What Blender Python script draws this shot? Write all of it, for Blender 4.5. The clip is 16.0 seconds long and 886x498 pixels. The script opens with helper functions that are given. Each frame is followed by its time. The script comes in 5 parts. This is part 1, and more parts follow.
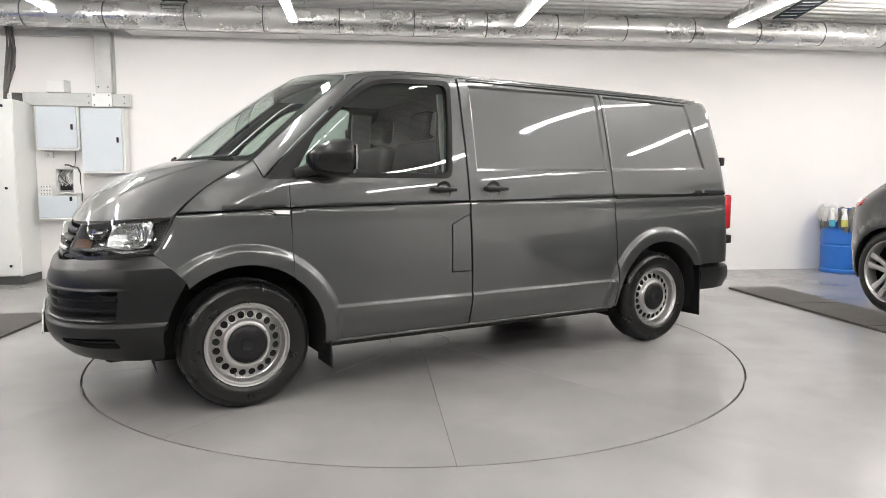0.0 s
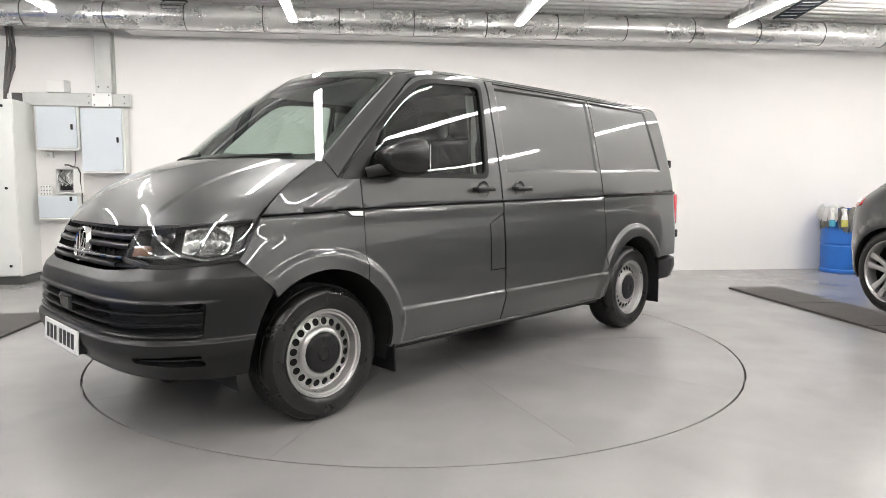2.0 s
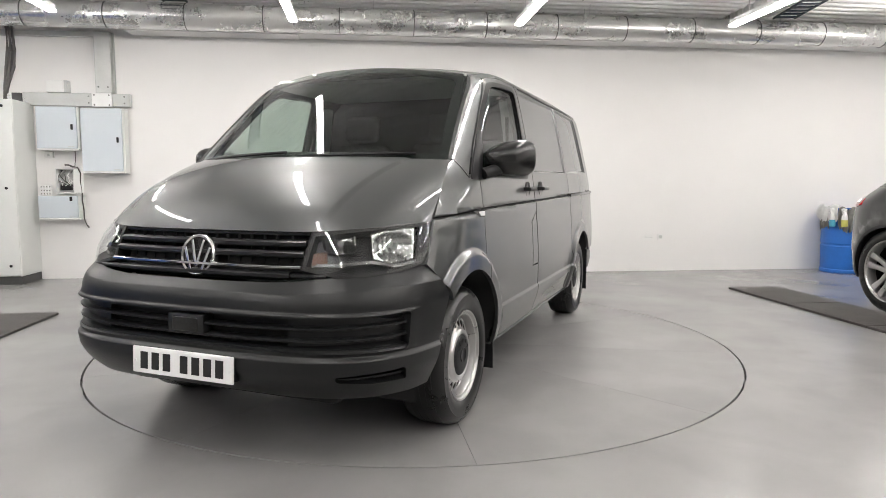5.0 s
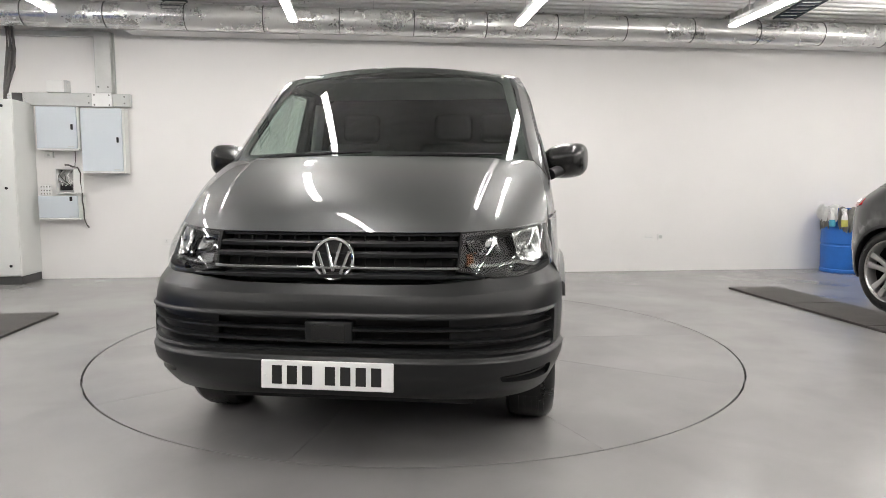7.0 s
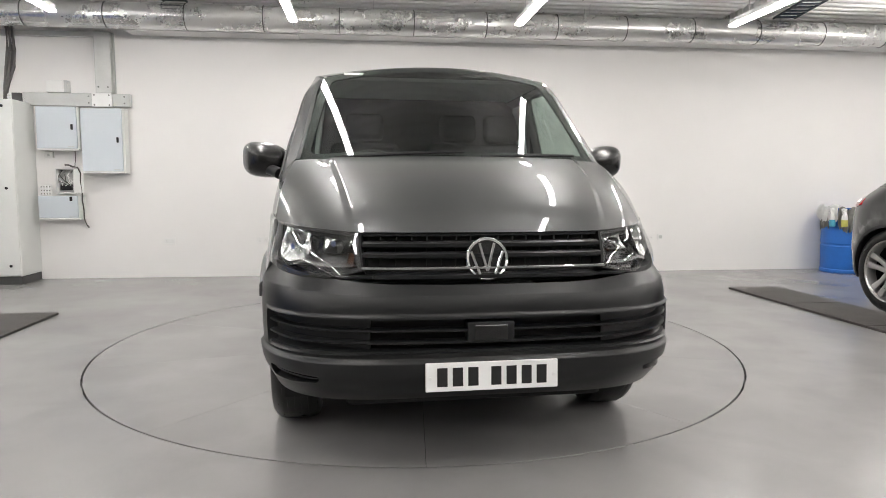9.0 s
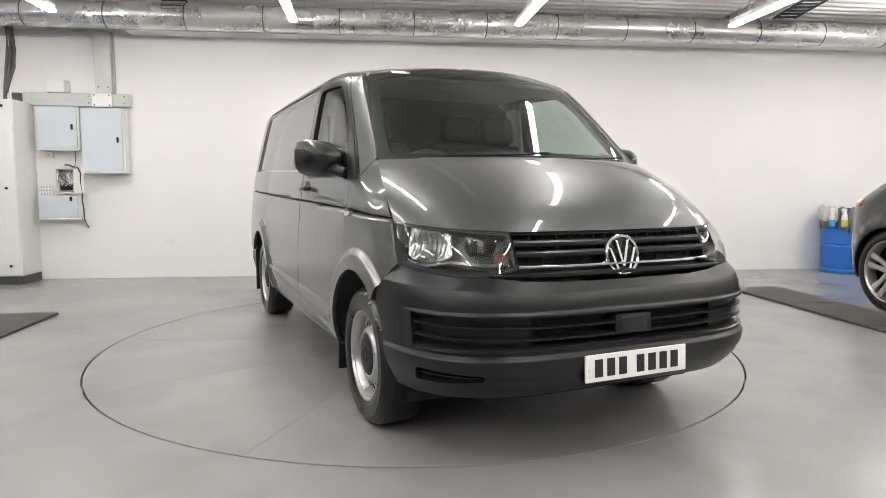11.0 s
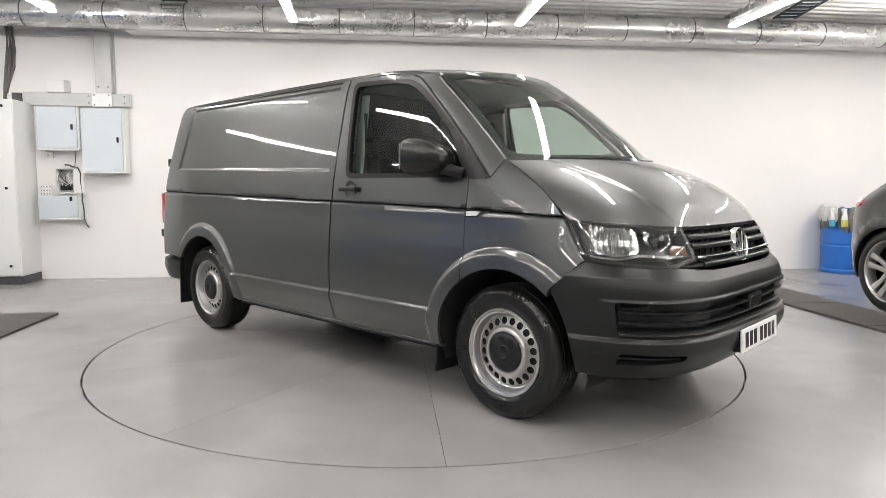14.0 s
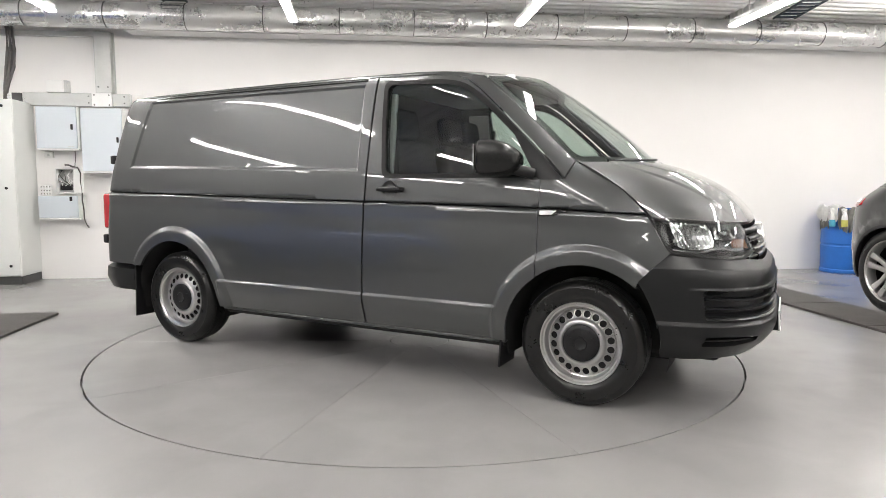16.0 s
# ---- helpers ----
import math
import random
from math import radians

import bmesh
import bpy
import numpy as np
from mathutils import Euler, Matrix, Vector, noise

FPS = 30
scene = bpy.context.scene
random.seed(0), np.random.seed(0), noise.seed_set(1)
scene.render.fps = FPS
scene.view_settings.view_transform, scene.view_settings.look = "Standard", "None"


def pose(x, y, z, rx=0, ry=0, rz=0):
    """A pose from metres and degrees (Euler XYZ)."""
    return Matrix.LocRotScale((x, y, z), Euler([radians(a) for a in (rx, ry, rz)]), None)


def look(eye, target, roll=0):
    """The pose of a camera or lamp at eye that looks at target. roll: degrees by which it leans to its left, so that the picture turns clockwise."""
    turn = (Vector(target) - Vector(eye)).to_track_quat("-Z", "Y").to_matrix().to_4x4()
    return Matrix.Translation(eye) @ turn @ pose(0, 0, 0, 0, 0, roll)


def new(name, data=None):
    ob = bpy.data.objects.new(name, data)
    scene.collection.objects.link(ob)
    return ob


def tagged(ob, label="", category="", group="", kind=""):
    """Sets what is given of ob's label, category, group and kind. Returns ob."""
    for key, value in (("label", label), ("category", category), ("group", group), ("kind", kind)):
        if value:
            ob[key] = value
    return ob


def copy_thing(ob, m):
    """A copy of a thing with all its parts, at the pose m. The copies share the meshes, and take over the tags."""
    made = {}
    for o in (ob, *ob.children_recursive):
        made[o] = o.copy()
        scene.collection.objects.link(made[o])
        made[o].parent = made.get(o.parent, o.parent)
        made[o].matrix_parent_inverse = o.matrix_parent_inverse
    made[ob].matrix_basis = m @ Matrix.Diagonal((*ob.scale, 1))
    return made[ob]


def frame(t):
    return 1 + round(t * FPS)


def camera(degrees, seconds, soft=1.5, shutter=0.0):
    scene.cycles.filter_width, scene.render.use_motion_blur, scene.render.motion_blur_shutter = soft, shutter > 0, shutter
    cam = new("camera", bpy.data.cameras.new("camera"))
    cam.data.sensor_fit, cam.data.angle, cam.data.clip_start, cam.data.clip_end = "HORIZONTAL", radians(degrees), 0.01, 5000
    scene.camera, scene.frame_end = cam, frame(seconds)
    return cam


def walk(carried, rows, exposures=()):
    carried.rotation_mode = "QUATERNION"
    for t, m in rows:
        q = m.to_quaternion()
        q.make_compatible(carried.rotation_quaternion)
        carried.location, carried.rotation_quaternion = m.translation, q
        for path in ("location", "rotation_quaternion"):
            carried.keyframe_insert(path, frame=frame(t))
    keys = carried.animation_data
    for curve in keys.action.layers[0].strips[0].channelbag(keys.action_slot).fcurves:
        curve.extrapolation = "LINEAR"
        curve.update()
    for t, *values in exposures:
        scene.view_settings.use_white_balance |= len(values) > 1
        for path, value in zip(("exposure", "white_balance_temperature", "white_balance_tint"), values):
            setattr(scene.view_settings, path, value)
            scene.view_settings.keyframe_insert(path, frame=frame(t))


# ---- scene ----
# The camera stands still on the workshop floor; the van turns before it.
EYE = Vector((0.0, -4.81, 1.155))
AIM = EYE + Vector((0.0363, 0.9947, -0.0964))
cam = camera(68.57, 16.0, soft=0.8)
walk(cam, [(0.0, look(EYE, AIM, 0.126)), (16.0, look(EYE, AIM, 0.126))], [(t, e + 0.14, 6600, 12) for t, e in ((0.0, 0.06), (3.5, 0.0), (6.0, -0.24), (8.0, -0.28), (10.0, -0.21), (12.5, -0.06), (16.0, 0.06))])

# A plain dim sky outside the closed room.
world = bpy.data.worlds.new("world")
scene.world = world
world.use_nodes = True
world.node_tree.nodes["Background"].inputs[0].default_value = (0.5, 0.55, 0.6, 1)
world.node_tree.nodes["Background"].inputs[1].default_value = 0.05

ROOM_TURN = 4.53          # degrees between the room's axes and the world's
ROOM = pose(0, 0, 0, 0, 0, ROOM_TURN)
WALL_V = 3.70             # the far wall's distance from the turntable's centre
ROOM_L, ROOM_R, ROOM_B = -7.2, 7.6, -9.0
CEIL = 3.36
TUBE_GLOW = 67.0


# ---- materials ----
def nodes_of(name):
    m = bpy.data.materials.new(name)
    m.use_nodes = True
    return m, m.node_tree.nodes, m.node_tree.links, m.node_tree.nodes["Principled BSDF"]


def surface(name, color, rough=0.5, metal=0.0, vary=0.0, scale=4.0, fine=60.0, bump=0.0, coat=0.0, rough_vary=0.0, space="Object", stretch=(1, 1, 1), island=0.0):
    """Painted, plastic or metal surface: two scales of colour variation, uneven gloss and fine relief."""
    m, n, l, b = nodes_of(name)
    b.inputs["Base Color"].default_value = (*color, 1)
    b.inputs["Roughness"].default_value = rough
    b.inputs["Metallic"].default_value = metal
    b.inputs["Coat Weight"].default_value = coat
    b.inputs["Coat Roughness"].default_value = 0.03
    if vary or bump or rough_vary:
        tc = n.new("ShaderNodeTexCoord")
        mp = n.new("ShaderNodeMapping")
        mp.inputs["Scale"].default_value = stretch
        l.new(tc.outputs[space], mp.inputs["Vector"])
        big = n.new("ShaderNodeTexNoise")
        big.inputs["Scale"].default_value = scale
        big.inputs["Detail"].default_value = 5
        small = n.new("ShaderNodeTexNoise")
        small.inputs["Scale"].default_value = fine
        small.inputs["Detail"].default_value = 3
        l.new(mp.outputs[0], big.inputs["Vector"])
        l.new(mp.outputs[0], small.inputs["Vector"])
        mix = n.new("ShaderNodeMath")
        mix.operation = "MULTIPLY_ADD"
        l.new(small.outputs["Fac"], mix.inputs[0])
        mix.inputs[1].default_value = 0.4
        l.new(big.outputs["Fac"], mix.inputs[2])
        if vary:
            ramp = n.new("ShaderNodeMapRange")
            ramp.inputs["From Min"].default_value = 0.45
            ramp.inputs["From Max"].default_value = 0.95
            ramp.inputs["To Min"].default_value = 1 - vary
            ramp.inputs["To Max"].default_value = 1 + vary
            l.new(mix.outputs[0], ramp.inputs["Value"])
            hue = n.new("ShaderNodeHueSaturation")
            hue.inputs["Color"].default_value = (*color, 1)
            l.new(ramp.outputs[0], hue.inputs["Value"])
            l.new(hue.outputs[0], b.inputs["Base Color"])
        if rough_vary:
            r2 = n.new("ShaderNodeMapRange")
            r2.inputs["From Min"].default_value = 0.45
            r2.inputs["From Max"].default_value = 0.95
            r2.inputs["To Min"].default_value = max(0.02, rough - rough_vary)
            r2.inputs["To Max"].default_value = min(1, rough + rough_vary)
            l.new(mix.outputs[0], r2.inputs["Value"])
            l.new(r2.outputs[0], b.inputs["Roughness"])
        if bump:
            bp = n.new("ShaderNodeBump")
            bp.inputs["Strength"].default_value = bump
            bp.inputs["Distance"].default_value = 0.004
            l.new(small.outputs["Fac"], bp.inputs["Height"])
            l.new(bp.outputs[0], b.inputs["Normal"])
    return m


def glowing(name, color, strength):
    m, n, l, b = nodes_of(name)
    b.inputs["Base Color"].default_value = (0.8, 0.8, 0.8, 1)
    b.inputs["Emission Color"].default_value = (*color, 1)
    b.inputs["Emission Strength"].default_value = strength
    return m


def glassy(name, color, rough=0.0, ior=1.45):
    m, n, l, b = nodes_of(name)
    b.inputs["Base Color"].default_value = (*color, 1)
    b.inputs["Roughness"].default_value = rough
    b.inputs["Transmission Weight"].default_value = 1
    b.inputs["IOR"].default_value = ior
    return m


def floor_paint():
    """Grey epoxy floor: cloudy tone, tyre scuffs, uneven sheen."""
    m, n, l, b = nodes_of("epoxy_floor")
    tc = n.new("ShaderNodeTexCoord")
    cloud, speck, scuff = (n.new("ShaderNodeTexNoise") for _ in range(3))
    cloud.inputs["Scale"].default_value, cloud.inputs["Detail"].default_value = 0.9, 6
    speck.inputs["Scale"].default_value, speck.inputs["Detail"].default_value = 140, 2
    scuff.inputs["Scale"].default_value, scuff.inputs["Detail"].default_value = 2.6, 9
    scuff.inputs["Distortion"].default_value = 0.4
    for t in (cloud, speck, scuff):
        l.new(tc.outputs["Object"], t.inputs["Vector"])
    ramp = n.new("ShaderNodeValToRGB")
    ramp.color_ramp.elements[0].position, ramp.color_ramp.elements[1].position = 0.25, 0.75
    ramp.color_ramp.elements[0].color = (0.205, 0.201, 0.198, 1)
    ramp.color_ramp.elements[1].color = (0.268, 0.264, 0.260, 1)
    l.new(cloud.outputs["Fac"], ramp.inputs["Fac"])
    dirt = n.new("ShaderNodeMapRange")
    dirt.inputs["From Min"].default_value, dirt.inputs["From Max"].default_value = 0.45, 0.85
    dirt.inputs["To Min"].default_value, dirt.inputs["To Max"].default_value = 1.0, 0.86
    l.new(scuff.outputs["Fac"], dirt.inputs["Value"])
    hue = n.new("ShaderNodeHueSaturation")
    l.new(ramp.outputs[0], hue.inputs["Color"])
    l.new(dirt.outputs[0], hue.inputs["Value"])
    l.new(hue.outputs[0], b.inputs["Base Color"])
    gloss = n.new("ShaderNodeMapRange")
    gloss.inputs["To Min"].default_value, gloss.inputs["To Max"].default_value = 0.19, 0.27
    l.new(cloud.outputs["Fac"], gloss.inputs["Value"])
    l.new(gloss.outputs[0], b.inputs["Roughness"])
    bp = n.new("ShaderNodeBump")
    bp.inputs["Strength"].default_value, bp.inputs["Distance"].default_value = 0.12, 0.002
    l.new(speck.outputs["Fac"], bp.inputs["Height"])
    l.new(bp.outputs[0], b.inputs["Normal"])
    return m


FLOOR = floor_paint()
# Dark colour stands in for the dim, cluttered room mirrored in the van.
DIM_WALL = surface("darkened_unseen_wall", (0.24, 0.24, 0.24), 0.7, vary=0.05, scale=0.8, fine=90, bump=0.1)
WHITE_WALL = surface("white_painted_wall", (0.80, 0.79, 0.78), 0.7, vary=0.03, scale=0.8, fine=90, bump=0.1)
DECK = surface("galvanised_deck", (0.84, 0.84, 0.83), 0.33, 0.35, vary=0.10, scale=1.5, fine=20, rough_vary=0.08)
FOIL = surface("foil_duct_wrap", (0.68, 0.68, 0.67), 0.28, 0.85, vary=0.05, scale=3.0, fine=40, bump=0.08, rough_vary=0.05)
DARK_TAPE = surface("dark_seam", (0.05, 0.05, 0.05), 0.6)
TUBE = glowing("lit_tube", (1.0, 0.985, 0.95), TUBE_GLOW)
LAMP_BODY = surface("white_lamp_body", (0.8, 0.8, 0.8), 0.4)
CAB_WHITE = surface("cream_cabinet_paint", (0.68, 0.69, 0.67), 0.42, vary=0.03, scale=3, bump=0.06)
CAB_BLUE = surface("pale_blue_enclosure_paint", (0.57, 0.62, 0.665), 0.38, vary=0.02, scale=3, bump=0.06)
BEAM_GREY = surface("grey_galvanised_trunking", (0.52, 0.53, 0.52), 0.5, 0.2, vary=0.08, scale=5, fine=60)
BLACK_PLASTIC = surface("black_plastic", (0.012, 0.012, 0.013), 0.42, vary=0.15, bump=0.1)
DARK_GREY = surface("dark_plinth", (0.06, 0.06, 0.06), 0.5, vary=0.1)
MAT_RUBBER = surface("dark_rubber_mat", (0.052, 0.047, 0.044), 0.7, vary=0.2, scale=5, fine=200, bump=0.5)
WHITE_PLASTIC = surface("white_plastic", (0.78, 0.78, 0.77), 0.35, vary=0.03)
CABLE = surface("grey_cable_sheath", (0.08, 0.075, 0.07), 0.5, vary=0.2)
BLUE_DRUM = surface("blue_drum_plastic", (0.012, 0.13, 0.48), 0.42, vary=0.12, scale=6, fine=80, bump=0.1)
RAG_WHITE = surface("white_rag", (0.86, 0.86, 0.85), 0.9, vary=0.08, scale=20, fine=200, bump=0.4)
RAG_GREY = surface("grey_rag", (0.30, 0.29, 0.27), 0.9, vary=0.2, scale=20, fine=200, bump=0.4)
TRAY_BLUE = surface("dark_blue_cable_tray", (0.016, 0.028, 0.045), 0.5, 0.3, vary=0.2)
STEEL = surface("bright_steel", (0.6, 0.6, 0.6), 0.3, 1.0, vary=0.08)


# ---- building helpers ----
def finish(bm, smooth=None):
    bmesh.ops.recalc_face_normals(bm, faces=bm.faces)
    if smooth is not None:
        for f in bm.faces:
            f.smooth = True
        for e in bm.edges:
            if len(e.link_faces) == 2 and e.calc_face_angle(0) > radians(smooth):
                e.smooth = False
    return bm


def part(name, bm, material, parent=None, label="", at=None, smooth=None):
    me = bpy.data.meshes.new(name)
    finish(bm, smooth)
    bm.to_mesh(me)
    bm.free()
    for m in (material if isinstance(material, (list, tuple)) else [material]):
        me.materials.append(m)
    ob = new(name, me)
    if at is not None:
        ob.matrix_basis = at
    if parent is not None:
        ob.parent = parent
    if label:
        tagged(ob, label)
    return ob


def empty(name, at, label, category, group="", kind=""):
    ob = new(name)
    ob.matrix_basis = at
    return tagged(ob, label, category, group, kind)


def box(bm, lo, hi, bevel=0.0, seg=2, mat=0, m=None):
    c = [(a + b) / 2 for a, b in zip(lo, hi)]
    s = [max(1e-4, abs(b - a)) for a, b in zip(lo, hi)]
    r = bmesh.ops.create_cube(bm, size=1, matrix=Matrix.Translation(c) @ Matrix.Diagonal((*s, 1)))
    vs = r["verts"]
    fs = list({f for v in vs for f in v.link_faces})
    if bevel:
        es = list({e for v in vs for e in v.link_edges})
        out = bmesh.ops.bevel(bm, geom=es, offset=bevel, segments=seg, affect="EDGES", profile=0.5)
        fs = list({f for v in out["verts"] for f in v.link_faces} | {f for f in fs if f.is_valid})
    vs = list({v for f in fs for v in f.verts})
    for f in fs:
        f.material_index = mat
    if m is not None:
        bmesh.ops.transform(bm, matrix=m, verts=vs)
    return vs


def boxed(lo, hi, bevel=0.0, seg=2):
    bm = bmesh.new()
    box(bm, lo, hi, bevel, seg)
    return bm


def rod(bm, a, b, r, seg=12, r2=None, caps=True):
    a, b = Vector(a), Vector(b)
    d = b - a
    m = Matrix.Translation((a + b) / 2) @ d.to_track_quat("Z", "Y").to_matrix().to_4x4()
    return bmesh.ops.create_cone(bm, cap_ends=caps, segments=seg, radius1=r, radius2=r if r2 is None else r2, depth=d.length, matrix=m)["verts"]


def tube_along(bm, pts, r, seg=8):
    """A round tube through points."""
    pts = [Vector(p) for p in pts]
    rings = []
    for i, p in enumerate(pts):
        d = (pts[min(i + 1, len(pts) - 1)] - pts[max(i - 1, 0)]).normalized()
        q = d.to_track_quat("Z", "Y")
        rings.append([bm.verts.new(p + q @ Vector((r * math.cos(2 * math.pi * k / seg), r * math.sin(2 * math.pi * k / seg), 0))) for k in range(seg)])
    for a, b in zip(rings, rings[1:]):
        for k in range(seg):
            bm.faces.new((a[k], a[(k + 1) % seg], b[(k + 1) % seg], b[k]))
    bm.faces.new(rings[0])
    bm.faces.new(rings[-1])


def lathe(bm, prof, seg=48, axis="Y", mat=0, closed=False):
    """Revolve (radius, height) pairs about an axis."""
    rings = []
    for r, h in prof:
        ring = []
        for k in range(seg):
            a = 2 * math.pi * k / seg
            c, s = r * math.cos(a), r * math.sin(a)
            ring.append(bm.verts.new((c, h, s) if axis == "Y" else (c, s, h)))
        rings.append(ring)
    pairs = list(zip(rings, rings[1:])) + ([(rings[-1], rings[0])] if closed else [])
    for a, b in pairs:
        for k in range(seg):
            f = bm.faces.new((a[k], a[(k + 1) % seg], b[(k + 1) % seg], b[k]))
            f.material_index = mat
    return rings


# ---- the room ----
def at(u, v, z, rz=0):
    """A pose in the room's own axes."""
    return ROOM @ pose(u, v, z, 0, 0, rz)


def wall(name, lo, hi, material=WHITE_WALL, label="white painted plain workshop wall"):
    return tagged(part(name, boxed(lo, hi), material, at=ROOM), label, "wall", kind="structure")


wall("wall_north", (ROOM_L, WALL_V, -0.05), (ROOM_R, WALL_V + 0.2, CEIL + 0.2))
# South and west walls are unseen; their dark colour keeps van reflections low.
wall("wall_south", (ROOM_L, ROOM_B - 0.2, -0.05), (ROOM_R, ROOM_B, CEIL + 0.2), DIM_WALL, "plain unseen workshop wall darkened to dim reflections")
wall("wall_west", (ROOM_L - 0.2, ROOM_B - 0.2, -0.05), (ROOM_L, WALL_V + 0.2, CEIL + 0.2), DIM_WALL, "plain unseen workshop wall darkened to dim reflections")
wall("wall_east", (ROOM_R, ROOM_B - 0.2, -0.05), (ROOM_R + 0.2, WALL_V + 0.2, CEIL + 0.2))

DISC_R = 2.235


def floor_sheet():
    """The floor with a round opening for the turntable, and a recess below it."""
    bm = bmesh.new()
    seg = 128
    inner, outer, deep = [], [], []
    for k in range(seg):
        a = 2 * math.pi * k / seg
        c, s = math.cos(a), math.sin(a)
        reach = min((ROOM_R + 0.2 if c > 0 else -ROOM_L + 0.2) / max(abs(c), 1e-6), (WALL_V + 0.2 if s > 0 else -ROOM_B + 0.2) / max(abs(s), 1e-6))
        inner.append(bm.verts.new((DISC_R * c, DISC_R * s, 0)))
        deep.append(bm.verts.new((DISC_R * c, DISC_R * s, -0.06)))
        outer.append(bm.verts.new((reach * c, reach * s, 0)))
    for k in range(seg):
        j = (k + 1) % seg
        bm.faces.new((inner[k], outer[k], outer[j], inner[j]))
        bm.faces.new((inner[k], inner[j], deep[j], deep[k]))
    # the four far corners left over by the fan
    for cu, cv in ((ROOM_R + 0.2, WALL_V + 0.2), (ROOM_L - 0.2, WALL_V + 0.2), (ROOM_L - 0.2, ROOM_B - 0.2), (ROOM_R + 0.2, ROOM_B - 0.2)):
        best = sorted(range(seg), key=lambda k: abs(((math.atan2(outer[k].co.y, outer[k].co.x) - math.atan2(cv, cu) + math.pi) % (2 * math.pi)) - math.pi))[:2]
        v = bm.verts.new((cu, cv, 0))
        bm.faces.new((outer[best[0]], outer[best[1]], v))
    bm.faces.new(deep)
    return bm


tagged(part("floor", floor_sheet(), FLOOR, at=ROOM), "smooth grey painted concrete workshop floor", "floor", kind="structure")


def ceiling_deck():
    """Profiled steel deck in three spans: rounded ribs along the far wall, with gaps where the spans meet."""
    bm = bmesh.new()
    pitch = 0.176
    for u0, u1 in ((ROOM_L - 0.2, -4.20), (-4.06, 4.27), (4.42, ROOM_R + 0.2)):
        v = ROOM_B - 0.2
        while v < WALL_V:
            rib = [(0.0, 0.085), (0.010, 0.018), (0.018, 0.005), (0.030, 0.0), (0.092, 0.0), (0.104, 0.005), (0.112, 0.018), (0.122, 0.085)]
            ends = [[bm.verts.new((u, v + a, CEIL + z)) for a, z in rib] for u in (u0, u1)]
            for k in range(len(rib) - 1):
                bm.faces.new((ends[0][k], ends[1][k], ends[1][k + 1], ends[0][k + 1]))
            for e in ends:
                bm.faces.new(e)
            v += pitch
    box(bm, (ROOM_L - 0.2, ROOM_B - 0.2, CEIL + 0.083), (ROOM_R + 0.2, WALL_V + 0.2, CEIL + 0.2))
    return bm


tagged(part("ceiling", ceiling_deck(), DECK, at=ROOM, smooth=40), "profiled bare steel roof deck ceiling", "ceiling", kind="structure")


def strip_lamp():
    lamp = empty("strip_lamp", at(0, 0, 0), "lit white linear tube lamp hung under the deck", "ceiling lamp", "rows of tube lamps")
    bm = bmesh.new()
    box(bm, (-0.036, -0.92, 0.0165), (0.036, 0.92, 0.075), 0.004)
    for y in (-0.92, 0.912):
        box(bm, (-0.046, y, -0.008), (0.046, y + 0.008, 0.016))
    part("housing", bm, LAMP_BODY, lamp)
    bm = bmesh.new()
    box(bm, (-0.043, -0.91, -0.006), (0.043, 0.91, 0.016), 0.006, 2)
    part("diffuser", bm, TUBE, lamp, "glowing diffuser", smooth=40)
    for y in (-0.6, 0.6):
        bm = bmesh.new()
        rod(bm, (0, y, 0.075), (0, y, CEIL - LAMP_Z), 0.004, 6)
        part("hanger", bm, STEEL, lamp)
    return lamp


LAMP_Z = 2.97
first = strip_lamp()
spots = [(u, v0 - 2.70 * k) for u, v0 in ((-6.1, 1.75), (-3.65, 1.74), (-1.18, 1.85), (1.34, 1.71), (3.76, 1.46), (6.2, 1.86)) for k in range(4)]
for i, (u, v) in enumerate(spots):
    if i == 0:
        first.matrix_basis = at(u, v, LAMP_Z)
    else:
        copy_thing(first, at(u, v, LAMP_Z))

# ---- the turntable ----
def sector_plate(r0, r1, half, n=18):
    """A wedge of the turntable's deck with a folded-down edge."""
    bm = bmesh.new()
    loop = []
    for r, angles in ((r1, range(-n, n + 1)), (r0, range(n, -n - 1, -1))):
        slip = 0.0007 / r
        loop += [(r * math.cos((half - slip) * k / n), r * math.sin((half - slip) * k / n)) for k in angles]
    c = Vector((sum(p[0] for p in loop) / len(loop), sum(p[1] for p in loop) / len(loop)))
    top = [bm.verts.new((*(Vector(p) + (c - Vector(p)).normalized() * 0.001), -0.004)) for p in loop]
    edge = [bm.verts.new((*p, -0.0062)) for p in loop]
    low = [bm.verts.new((*p, -0.055)) for p in loop]
    bm.faces.new(top)
    for a, b in ((top, edge), (edge, low)):
        for k in range(len(loop)):
            bm.faces.new((a[k], a[(k + 1) % len(loop)], b[(k + 1) % len(loop)], b[k]))
    return bm


turntable = empty("turntable", pose(0, 0, 0.004), "round grey painted turntable set flush in the floor", "turntable")
SECTORS = 10
plate_first = part("deck_plate", sector_plate(0.22, DISC_R - 0.012, math.pi / SECTORS), FLOOR, turntable, at=pose(0, 0, 0, 0, 0, 12))
for k in range(1, SECTORS):
    piece = new("deck_plate", plate_first.data)
    piece.matrix_basis = pose(0, 0, 0, 0, 0, 12 + 36 * k)
    piece.parent = turntable
bm = bmesh.new()
lathe(bm, [(0.212, -0.004), (0.217, -0.006), (0.2185, -0.012), (0.2185, -0.055)], 48, "Z")
bm.faces.new(sorted((v for v in bm.verts if abs(v.co.z + 0.004) < 1e-6), key=lambda v: math.atan2(v.co.y, v.co.x)))
part("hub_plate", bm, FLOOR, turntable)


